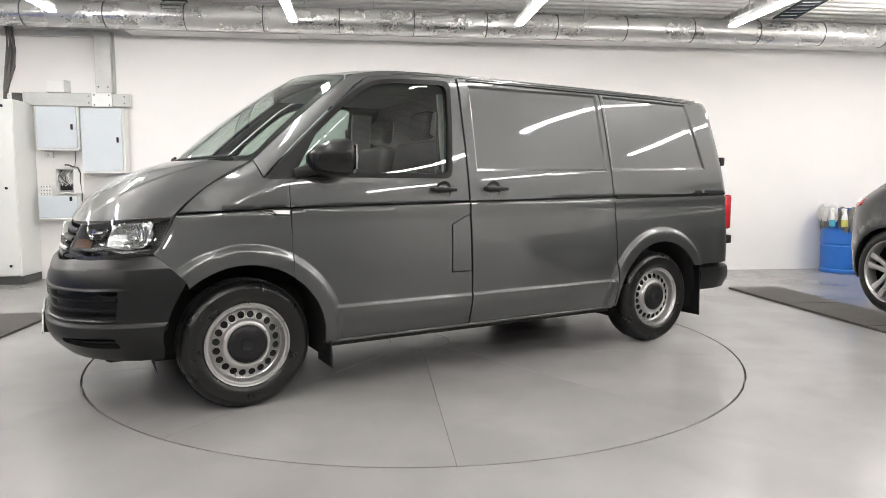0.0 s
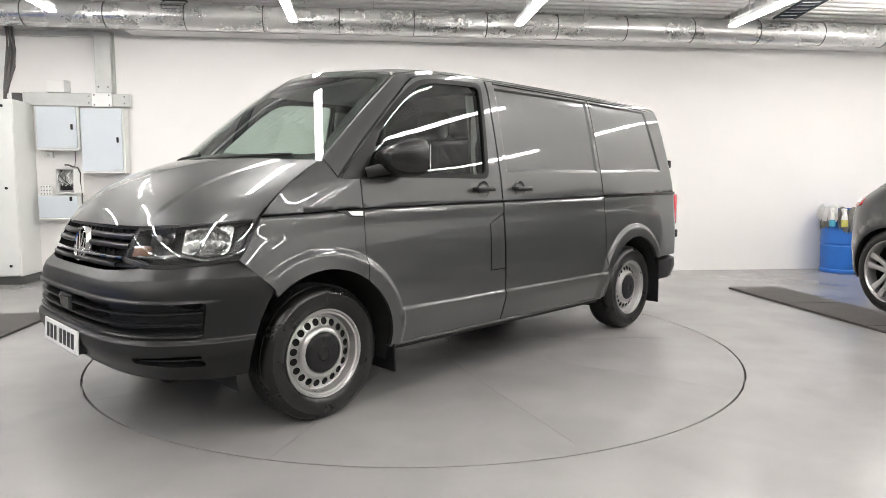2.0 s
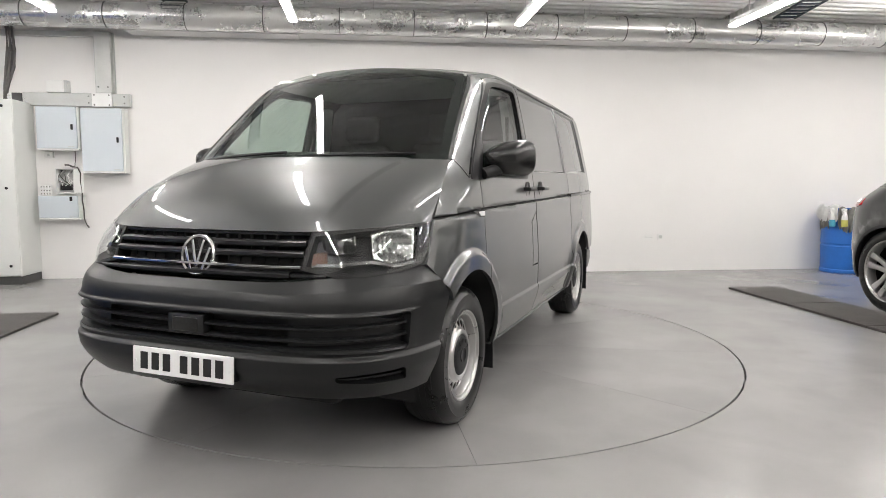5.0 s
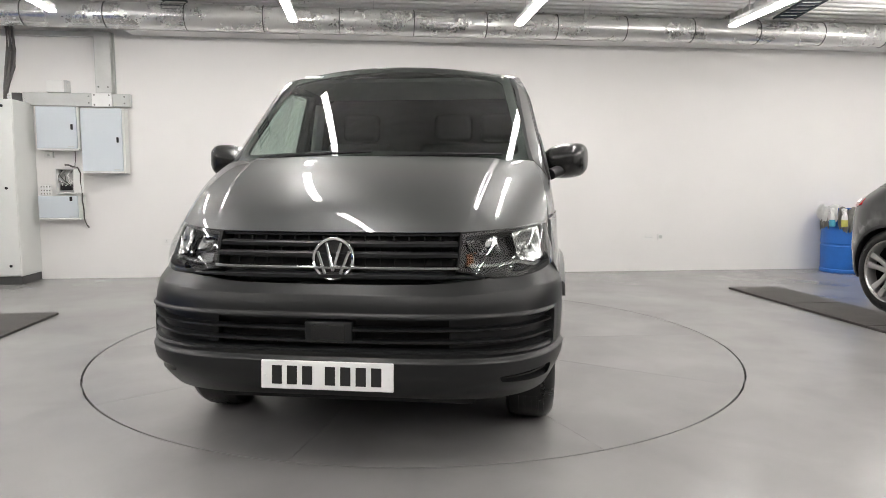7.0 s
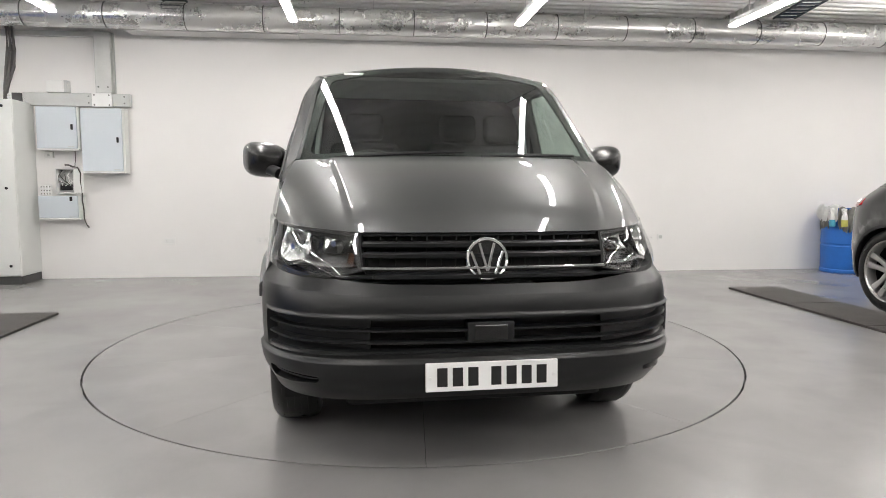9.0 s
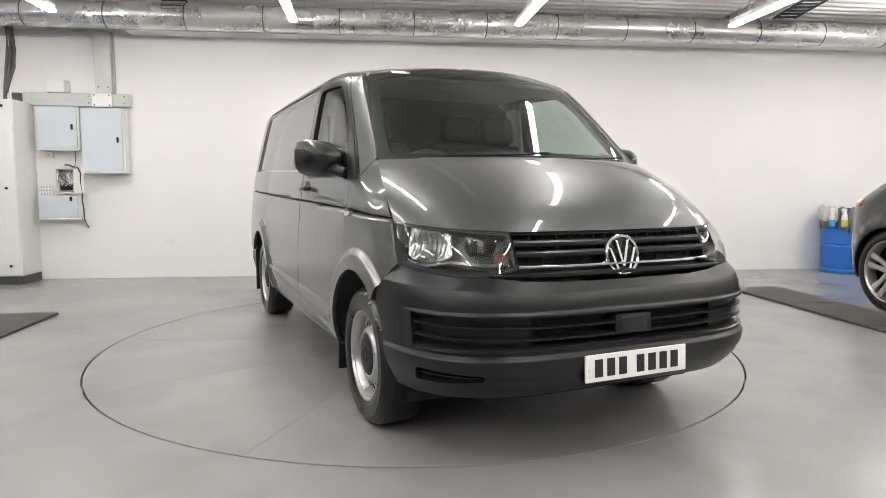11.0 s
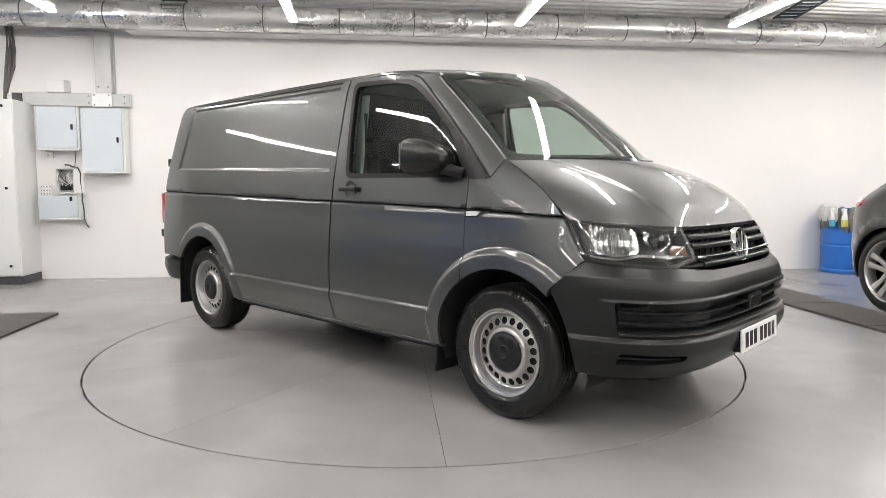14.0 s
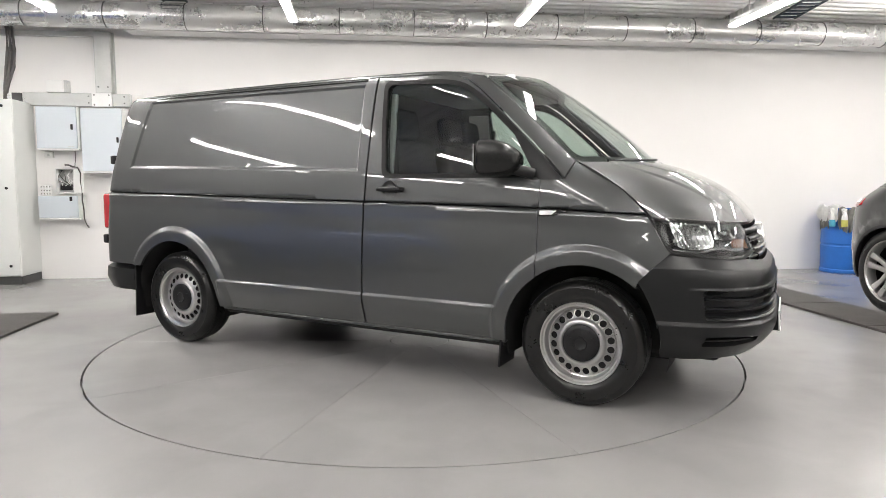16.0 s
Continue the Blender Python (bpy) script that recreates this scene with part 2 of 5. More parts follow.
# ---- the van ----
PAINT = surface("dark_grey_metallic_paint", (0.062, 0.065, 0.065), 0.38, 0.60, vary=0.03, scale=1.5, fine=220, coat=1.0)
PAINT.node_tree.nodes["Principled BSDF"].inputs["Coat IOR"].default_value = 1.55
BUMPER = surface("grained_grey_black_bumper_plastic", (0.0085, 0.009, 0.0095), 0.34, vary=0.1, scale=6, fine=500, bump=0.06)
BUMPER.node_tree.nodes["Principled BSDF"].inputs["Specular IOR Level"].default_value = 0.36
SHELL = surface("dark_inner_shell", (0.010, 0.010, 0.010), 0.8)
TYRE = surface("black_tyre_rubber", (0.006, 0.006, 0.006), 0.30, vary=0.1, scale=9, fine=90, bump=0.06, rough_vary=0.05)
RIM = surface("silver_steel_rim", (0.50, 0.495, 0.49), 0.30, 0.92, vary=0.03, scale=6, fine=90, rough_vary=0.04)
CHROME = surface("chrome", (0.75, 0.75, 0.75), 0.08, 1.0, vary=0.03)
REFLECTOR = surface("lamp_reflector", (0.55, 0.55, 0.545), 0.14, 1.0, vary=0.05, scale=30, fine=120, bump=0.2)
SEAL = surface("black_rubber_seal", (0.012, 0.012, 0.012), 0.5, vary=0.1)
GLOSS_BLACK = surface("gloss_black_trim", (0.01, 0.01, 0.01), 0.18, vary=0.1)
TRIM_GREY = surface("grey_cabin_trim", (0.030, 0.031, 0.032), 0.7, vary=0.1, scale=10, bump=0.2)
SEAT_CLOTH = surface("dark_seat_cloth", (0.009, 0.009, 0.0095), 0.9, vary=0.2, scale=25, fine=300, bump=0.4)
SEAL.node_tree.nodes["Principled BSDF"].inputs["Specular IOR Level"].default_value = 0.15
SEAT_CLOTH.node_tree.nodes["Principled BSDF"].inputs["Specular IOR Level"].default_value = 0.05
BRIGHT_TRIM = surface("bright_silver_trim", (0.72, 0.72, 0.72), 0.22, 0.3)
BLACK_PLASTIC.node_tree.nodes["Principled BSDF"].inputs["Specular IOR Level"].default_value = 0.25
PALE_TRIM = surface("pale_grey_pillar_trim", (0.42, 0.42, 0.41), 0.7, vary=0.05)
BULKHEAD = surface("dark_bulkhead_panel", (0.009, 0.009, 0.010), 0.6, vary=0.1, scale=3)
BULKHEAD.node_tree.nodes["Principled BSDF"].inputs["Specular IOR Level"].default_value = 0.1
RED_LENS = surface("red_lamp_lens", (0.45, 0.012, 0.02), 0.12, vary=0.1, coat=1.0)
AMBER = surface("amber_lens", (0.09, 0.032, 0.010), 0.15, coat=1.0)
PLATE_WHITE = surface("white_plate", (0.82, 0.82, 0.81), 0.3, vary=0.02)
PLATE_BLACK = surface("black_plate_bars", (0.012, 0.012, 0.012), 0.4)


def pane(name, tint):
    """Thin glass: tinted see-through with mirror gloss that rises to grazing angles."""
    m, n, l, b = nodes_of(name)
    n.remove(b)
    clear, gloss, mix, face = n.new("ShaderNodeBsdfTransparent"), n.new("ShaderNodeBsdfGlossy"), n.new("ShaderNodeMixShader"), n.new("ShaderNodeLayerWeight")
    power, scale = n.new("ShaderNodeMath"), n.new("ShaderNodeMath")
    power.operation, scale.operation = "POWER", "MULTIPLY_ADD"
    clear.inputs["Color"].default_value = (*tint, 1)
    gloss.inputs["Color"].default_value = (1, 1, 1, 1)
    gloss.inputs["Roughness"].default_value = 0.01
    face.inputs["Blend"].default_value = 0.5
    power.inputs[1].default_value = 5.0
    scale.inputs[1].default_value, scale.inputs[2].default_value = 0.92, 0.058
    l.new(face.outputs["Facing"], power.inputs[0])
    l.new(power.outputs[0], scale.inputs[0])
    l.new(scale.outputs[0], mix.inputs[0])
    l.new(clear.outputs[0], mix.inputs[1])
    l.new(gloss.outputs[0], mix.inputs[2])
    l.new(mix.outputs[0], n["Material Output"].inputs["Surface"])
    return m


MIRROR_BLACK = surface("satin_black_mirror_plastic", (0.007, 0.007, 0.007), 0.24, vary=0.1, scale=8, fine=300)
TYRE.node_tree.nodes["Principled BSDF"].inputs["Specular IOR Level"].default_value = 0.42
GLASS = pane("tinted_car_glass", (0.50, 0.58, 0.54))
SCREEN = pane("clear_windscreen_glass", (0.70, 0.78, 0.74))
LAMP_BEZEL = surface("smoked_lamp_bezel", (0.022, 0.022, 0.023), 0.2, 0.3, vary=0.1, scale=20, fine=150, bump=0.1)
LAMP_SILVER = surface("dull_lamp_silver", (0.10, 0.10, 0.10), 0.25, 1.0, vary=0.1, scale=30)
LAMP_GLASS = pane("clear_lamp_cover", (0.93, 0.94, 0.94))


def curve(x, pts):
    """Smooth curve through (x, y) pairs."""
    if x <= pts[0][0]:
        return pts[0][1]
    if x >= pts[-1][0]:
        return pts[-1][1]
    i = 0
    while pts[i + 1][0] < x:
        i += 1
    x0, y0 = pts[i]
    x1, y1 = pts[i + 1]
    h = x1 - x0
    d = (y1 - y0) / h
    m0 = d if i == 0 else ((y0 - pts[i - 1][1]) / (x0 - pts[i - 1][0]) + d) / 2
    m1 = d if i + 2 == len(pts) else ((pts[i + 2][1] - y1) / (pts[i + 2][0] - x1) + d) / 2
    t = (x - x0) / h
    return (2 * t**3 - 3 * t**2 + 1) * y0 + (t**3 - 2 * t**2 + t) * h * m0 + (3 * t**2 - 2 * t**3) * y1 + (t**3 - t**2) * h * m1


def smoothed(pts, spread, step=0.004):
    """A table of a curve, softened so that no bend is abrupt, read off with a cubic."""
    x0, x1 = pts[0][0], pts[-1][0]
    n = int(round((x1 - x0) / step)) + 1
    w = [math.exp(-0.5 * (k * step / spread) ** 2) for k in range(-int(3 * spread / step), int(3 * spread / step) + 1)]
    h = len(w) // 2

    def raw(x):
        # straight on past both ends
        if x < x0:
            return pts[0][1] + (x - x0) * (pts[1][1] - pts[0][1]) / (pts[1][0] - x0)
        if x > x1:
            return pts[-1][1] + (x - x1) * (pts[-1][1] - pts[-2][1]) / (x1 - pts[-2][0])
        return curve(x, pts)

    base = [raw(x0 + (k - h - 2) * step) for k in range(n + 2 * h + 4)]
    tab = [sum(a * b for a, b in zip(w, base[k:k + len(w)])) / sum(w) for k in range(n + 4)]

    def read(x):
        f = (min(x1, max(x0, x)) - x0) / step + 2
        k = min(n + 1, max(1, int(f)))
        t = f - k
        a, b, c, d = tab[k - 1], tab[k], tab[k + 1], tab[min(n + 3, k + 2)]
        return b + 0.5 * t * (c - a + t * (2 * a - 5 * b + 4 * c - d + t * (3 * (b - c) + d - a)))

    return read


def ease(a, b, x):
    t = min(1.0, max(0.0, (x - a) / (b - a)))
    return t * t * (3 - 2 * t)


HALF = [(0.26, 0.862), (0.36, 0.900), (0.48, 0.922), (0.62, 0.928), (0.80, 0.924), (0.95, 0.913), (1.06, 0.901), (1.20, 0.884), (1.30, 0.866), (1.50, 0.826), (1.70, 0.783), (1.78, 0.762), (1.83, 0.736), (1.87, 0.70)]
NOSE = [(0.28, 2.26), (0.33, 2.33), (0.38, 2.368), (0.45, 2.384), (0.55, 2.380), (0.65, 2.376), (0.72, 2.366), (0.77, 2.338), (0.84, 2.314), (0.92, 2.286), (0.97, 2.262), (1.03, 2.235)]
POWER = [(0.3, 4.0), (0.75, 4.0), (0.85, 3.6), (1.0, 3.15), (1.3, 3.0)]
half_at, nose_at, power_at = smoothed(HALF, 0.035), smoothed(NOSE, 0.016), smoothed(POWER, 0.03)
SCREEN_LINE = [(1.83, 1.005), (1.66, 1.165), (1.43, 1.29), (1.15, 1.54), (0.87, 1.775), (0.72, 1.818), (0.52, 1.836)]
screen_line_at = smoothed(sorted(SCREEN_LINE), 0.03)
SCREEN_LINE = [(0.50 + 0.035 * k, screen_line_at(0.50 + 0.035 * k)) for k in range(39)]
WHEELS = ((1.51, 0.335), (-1.50, 0.335))
AXLES = (1.50, -1.50)


def to_segment(px, pz, a, b):
    dx, dz = b[0] - a[0], b[1] - a[1]
    t = min(1.0, max(0.0, ((px - a[0]) * dx + (pz - a[1]) * dz) / (dx * dx + dz * dz)))
    return math.hypot(px - a[0] - t * dx, pz - a[1] - t * dz)


def rear_x(z):
    return -2.345 + 0.13 * max(0.0, min(1.0, (z - 1.08) / 0.75)) ** 1.4


def crease_z(x):
    return 1.062 - 0.018 * x if x < 1.3 else 1.0386 - 0.05 * (x - 1.3)


def body_y(x, z):
    """Half width of the body's side at a point of its side view."""
    y = half_at(z)
    if x > 1.3:
        p, reach = power_at(z), nose_at(z) - 1.3
        q = min(0.999, (x - 1.3) / reach)
        y *= (1 - q**p) ** (1 / p)
    if x < -1.2:
        y -= 0.020 * (-1.2 - x) ** 2
        q = min(0.97, max(0.0, (rear_x(z) + 0.12 - x) / 0.12))
        y -= 0.10 * (1 - math.sqrt(1 - q * q))
    amount = 0.078 * ease(1.85, 1.5, x) * ease(0.45, 0.80, x)
    d = min(to_segment(x, z, a, b) for a, b in zip(SCREEN_LINE, SCREEN_LINE[1:])) if amount and z > 0.8 else 1.0
    if z > screen_line_at(x):
        d = -d if d < 0.5 else d
    if d < 0.16:
        y -= amount * (1 - d / 0.16) ** 2
    for cx, cz in WHEELS:
        r = math.hypot(x - cx, z - cz)
        if z > 0.2 and r < 0.56:
            y += 0.022 * ease(0.530, 0.487, r)
    return y


def side_y(x, z, strip=True, dent=None):
    """The side's skin with its crease, lower ledge and pressed panels."""
    y = body_y(x, z)
    c = z - crease_z(x)
    y -= 0.020 * max(0.0, 1 - abs(c) / 0.0068)
    if c < 0:
        y += 0.006 * ease(-0.10, -0.0068, c)
    if strip and -1.07 < x < 1.04:
        y += 0.010 * ease(0.512, 0.486, z) * ease(0.36, 0.46, z) * ease(1.04, 1.02, x) * ease(-1.07, -1.05, x)
    if dent:
        s = max(((x - a[0]) * n[0] + (z - a[1]) * n[1]) for a, n in dent)
        y -= 0.015 * ease(0.0, -0.022, s)
    return y


def front_point(t, z, out=0.0):
    """A point of the nose, t radians round from the middle."""
    p, reach, half = power_at(z), nose_at(z) - 1.3 + out, half_at(z) + out
    c, s = max(1e-9, math.cos(t)), abs(math.sin(t))
    r = ((c / reach) ** p + (s / half) ** p) ** (-1 / p)
    return Vector((1.3 + r * c, math.copysign(r * s, t), z))


def planes(poly):
    """Edges of a convex polygon as (point, outward normal)."""
    cx, cz = sum(p[0] for p in poly) / len(poly), sum(p[1] for p in poly) / len(poly)
    out = []
    for a, b in zip(poly, poly[1:] + poly[:1]):
        n = Vector((b[1] - a[1], a[0] - b[0])).normalized()
        if n.x * (a[0] - cx) + n.y * (a[1] - cz) < 0:
            n = -n
        out.append((a, (n.x, n.y)))
    return out


def arc(cx, cz, r, a0, a1, n=14):
    return [(cx + r * math.cos(radians(a0 + (a1 - a0) * k / n)), cz + r * math.sin(radians(a0 + (a1 - a0) * k / n))) for k in range(n + 1)]


def rounded(poly, r, n=5):
    """Round the corners of a polygon."""
    out = []
    k = len(poly)
    for i in range(k):
        a, b, c = Vector(poly[i - 1]), Vector(poly[i]), Vector(poly[(i + 1) % k])
        la, lc = (a - b).length, (c - b).length
        q = min(r, la * 0.45, lc * 0.45)
        p0, p1 = b + (a - b) / la * q, b + (c - b) / lc * q
        for j in range(n + 1):
            t = j / n
            v = p0 * (1 - t) ** 2 + b * 2 * t * (1 - t) + p1 * t * t
            out.append((v.x, v.y))
    return out


def shrink(poly, d):
    """Move each edge of a polygon inwards by d."""
    area = sum(a[0] * b[1] - b[0] * a[1] for a, b in zip(poly, poly[1:] + poly[:1]))
    s = 1 if area > 0 else -1
    out = []
    for i in range(len(poly)):
        a, b, c = (Vector(poly[i - 1]), Vector(poly[i]), Vector(poly[(i + 1) % len(poly)]))
        n0 = Vector((-(b - a).y, (b - a).x)).normalized() * s
        n1 = Vector((-(c - b).y, (c - b).x)).normalized() * s
        m = n0 + n1
        m = m / max(0.3, m.length_squared / 2) if m.length > 1e-6 else n0
        out.append((b.x + m.x * d, b.y + m.y * d))
    return out


def skin(name, poly, where, material, parent, label="", step=0.04, lines=(), holes=(), depth=0.02, inward=None, flip=False, rings=()):
    """A curved sheet: a flat outline, cut into a fine grid, laid on a surface with its true normals, with a rim folded inwards."""
    bm = bmesh.new()
    for loop in (poly, *holes):
        vs = [bm.verts.new((p[0], p[1], 0)) for p in loop]
        for a, b in zip(vs, vs[1:] + vs[:1]):
            bm.edges.new((a, b))
    bmesh.ops.triangle_fill(bm, use_beauty=True, use_dissolve=False, edges=bm.edges[:], normal=(0, 0, 1))
    us, ws = [p[0] for p in poly], [p[1] for p in poly]
    cuts = [((u, 0, 0), (1, 0, 0)) for u in np.arange(min(us) + step / 2, max(us), step)]
    cuts += [((0, w, 0), (0, 1, 0)) for w in np.arange(min(ws) + step / 2, max(ws), step)]
    cuts += [((a[0], a[1], 0), (n[0], n[1], 0)) for a, n in lines]
    for co, no in cuts:
        bmesh.ops.bisect_plane(bm, geom=bm.verts[:] + bm.edges[:] + bm.faces[:], dist=1e-5, plane_co=co, plane_no=no)
    for cx, cz in rings:
        # finer cuts round a wheel arch
        for k in range(19):
            a = radians(k * 10)
            c, s_ = math.cos(a), math.sin(a)
            for r in (0.44, 0.465, 0.489, 0.499, 0.509, 0.519, 0.529):
                near = []
                for f in bm.faces:
                    p = f.calc_center_median()
                    d = math.hypot(p.x - cx, p.y - cz)
                    if 0.40 < d < 0.57 and ((p.x - cx) * c + (p.y - cz) * s_) > d * 0.985:
                        near.append(f)
                if near:
                    es = list({e for f in near for e in f.edges})
                    vs = list({v for f in near for v in f.verts})
                    bmesh.ops.bisect_plane(bm, geom=vs + es + near, dist=1e-5, plane_co=(cx + r * c, cz + r * s_, 0), plane_no=(c, s_, 0))
    bmesh.ops.remove_doubles(bm, verts=bm.verts[:], dist=2e-4)
    for v in bm.verts:
        v.co.z = 0
    bm.normal_update()
    verts, normals = [], []
    e = 5e-4
    for v in bm.verts:
        u, w = v.co.x, v.co.y
        p = where(u, w)
        n = (where(u + e, w) - where(u - e, w)).cross(where(u, w + e) - where(u, w - e))
        n = n.normalized() if n.length > 1e-12 else Vector((0, 0, 1))
        if flip:
            n = -n
        verts.append(p)
        normals.append(n)
    bm.verts.index_update()
    faces = []
    for f in bm.faces:
        ids = [v.index for v in f.verts]
        q = Vector((0, 0, 0))
        for j in range(1, len(ids) - 1):
            q += (verts[ids[j]] - verts[ids[0]]).cross(verts[ids[j + 1]] - verts[ids[0]])
        if q.dot(normals[ids[0]]) < 0:
            ids.reverse()
        faces.append(ids)
    loop_normals = [normals[i] for f in faces for i in f]
    if depth:
        edges = [(x.verts[0].index, x.verts[1].index) for x in bm.edges if len(x.link_faces) == 1]
        for a, b in edges:
            back = [verts[i] + ((inward or -normals[i]) * depth) for i in (a, b)]
            k = len(verts)
            verts += [verts[a], verts[b], back[1], back[0]]
            faces.append([k, k + 1, k + 2, k + 3])
            n = (verts[k + 1] - verts[k]).cross(back[0] - verts[k])
            n = n.normalized() if n.length > 1e-12 else Vector((0, 0, 1))
            loop_normals += [n] * 4
    bm.free()
    me = bpy.data.meshes.new(name)
    me.from_pydata(verts, [], faces)
    me.materials.append(material)
    for f in me.polygons:
        f.use_smooth = True
    me.normals_split_custom_set([tuple(n) for n in loop_normals])
    ob = new(name, me)
    ob.parent = parent
    if label:
        tagged(ob, label)
    return ob


van = empty("panel_van", pose(0, 0, 0), "dark grey metallic panel van with black bumpers standing on the turntable", "van")
GAP = 0.0020

DOOR = [(1.265, 0.675), (1.266, 1.04), (1.268, 1.186), (1.392, 1.189), (1.205, 1.385), (1.0, 1.575), (0.845, 1.712), (0.76, 1.770), (0.68, 1.797), (0.55, 1.808), (0.172, 1.816), (0.163, 1.40), (0.160, 1.07), (0.152, 0.36), (0.150, 0.306), (1.086, 0.306)]
DOOR = DOOR + [p for p in arc(1.51, 0.335, 0.42, 178, 128, 9)][0:9]
GLASS_OUT = [(1.335, 1.222), (1.12, 1.425), (0.93, 1.60), (0.81, 1.694), (0.72, 1.738), (0.62, 1.755), (0.245, 1.770), (0.262, 1.50), (0.292, 1.222)]
FLAP = [(0.162, 0.985), (0.285, 0.925), (0.292, 0.645), (0.158, 0.645)]
SLIDE = [(0.144, 0.306), (0.152, 1.07), (0.162, 1.816), (-1.000, 1.818), (-1.022, 1.40), (-1.036, 1.085), (-1.062, 0.52), (-1.062, 0.306)]
REAR_EDGE = [(rear_x(z) + 0.004, z) for z in (1.792, 1.7, 1.55, 1.4, 1.25, 1.1, 0.9, 0.7, 0.56)]
ARCH_REAR = arc(-1.50, 0.335, 0.418, 149, 4, 20)
QUARTER = [(-1.004, 1.818), (-1.8, 1.818), (-2.0, 1.815), (-2.12, 1.805)] + REAR_EDGE + [(-1.86, 0.553)] + ARCH_REAR[1:] + [(-1.082, 0.306), (-1.066, 0.306), (-1.066, 0.52), (-1.040, 1.085), (-1.026, 1.40)]
FULL = [(0.162, 1.816), (-1.8, 1.818), (-2.0, 1.815), (-2.12, 1.805)] + REAR_EDGE + [(-1.86, 0.553)] + ARCH_REAR[1:] + [(-1.082, 0.306), (0.144, 0.306), (0.152, 1.07)]
FENDER = [(1.265, 0.680), (1.266, 1.04), (1.268, 1.194), (1.40, 1.196), (1.428, 1.284)] + [(1.56, 1.232), (1.66, 1.163), (1.76, 1.075), (1.822, 1.008)] + [(1.862, 0.94), (1.905, 0.866), (1.936, 0.828), (1.86, 0.756), (1.800, 0.690)] + arc(1.51, 0.335, 0.42, 49, 125, 14)
PILLAR = [(1.428, 1.289), (1.29, 1.415), (1.15, 1.54), (1.01, 1.66), (0.87, 1.772), (0.80, 1.798), (0.72, 1.816), (0.60, 1.826), (0.40, 1.832), (-0.6, 1.834), (-1.8, 1.833), (-2.0, 1.830), (-2.10, 1.820), (-2.10, 1.812), (-2.0, 1.819), (-1.8, 1.822), (-1.0, 1.822), (0.172, 1.820), (0.55, 1.812), (0.682, 1.801), (0.764, 1.774), (0.85, 1.716), (1.005, 1.579), (1.21, 1.389), (1.397, 1.200)]
DENT_A = [(0.095, 1.780), (-0.975, 1.792), (-0.990, 1.256), (0.095, 1.244)]
DENT_B = [(-1.030, 1.792), (-1.905, 1.788), (-2.045, 1.284), (-1.040, 1.257)]
DENT_C = [(0.085, 1.782), (-1.905, 1.788), (-2.045, 1.284), (0.095, 1.244)]


def dent_lines(quad):
    return [((a[0] - n[0] * d, a[1] - n[1] * d), n) for a, n in planes(quad) for d in (0.0, 0.006, 0.011, 0.016, 0.022)]


CREASE_LINES = [((0, 1.062 + d), (0.018, 1.0)) for d in (-0.05, -0.0068, -0.003, 0, 0.003, 0.0068)]
CREASE_FRONT = [((1.3, 1.0386 + d), (0.05, 1.0)) for d in (-0.05, -0.0068, -0.003, 0, 0.003, 0.0068)]
LEDGE_LINES = [((0, z), (0, 1)) for z in (0.36, 0.41, 0.46, 0.486, 0.493, 0.499, 0.505, 0.512)]


def side_surface(s, **kw):
    return lambda x, z: Vector((x, s * side_y(x, z, **kw), z))


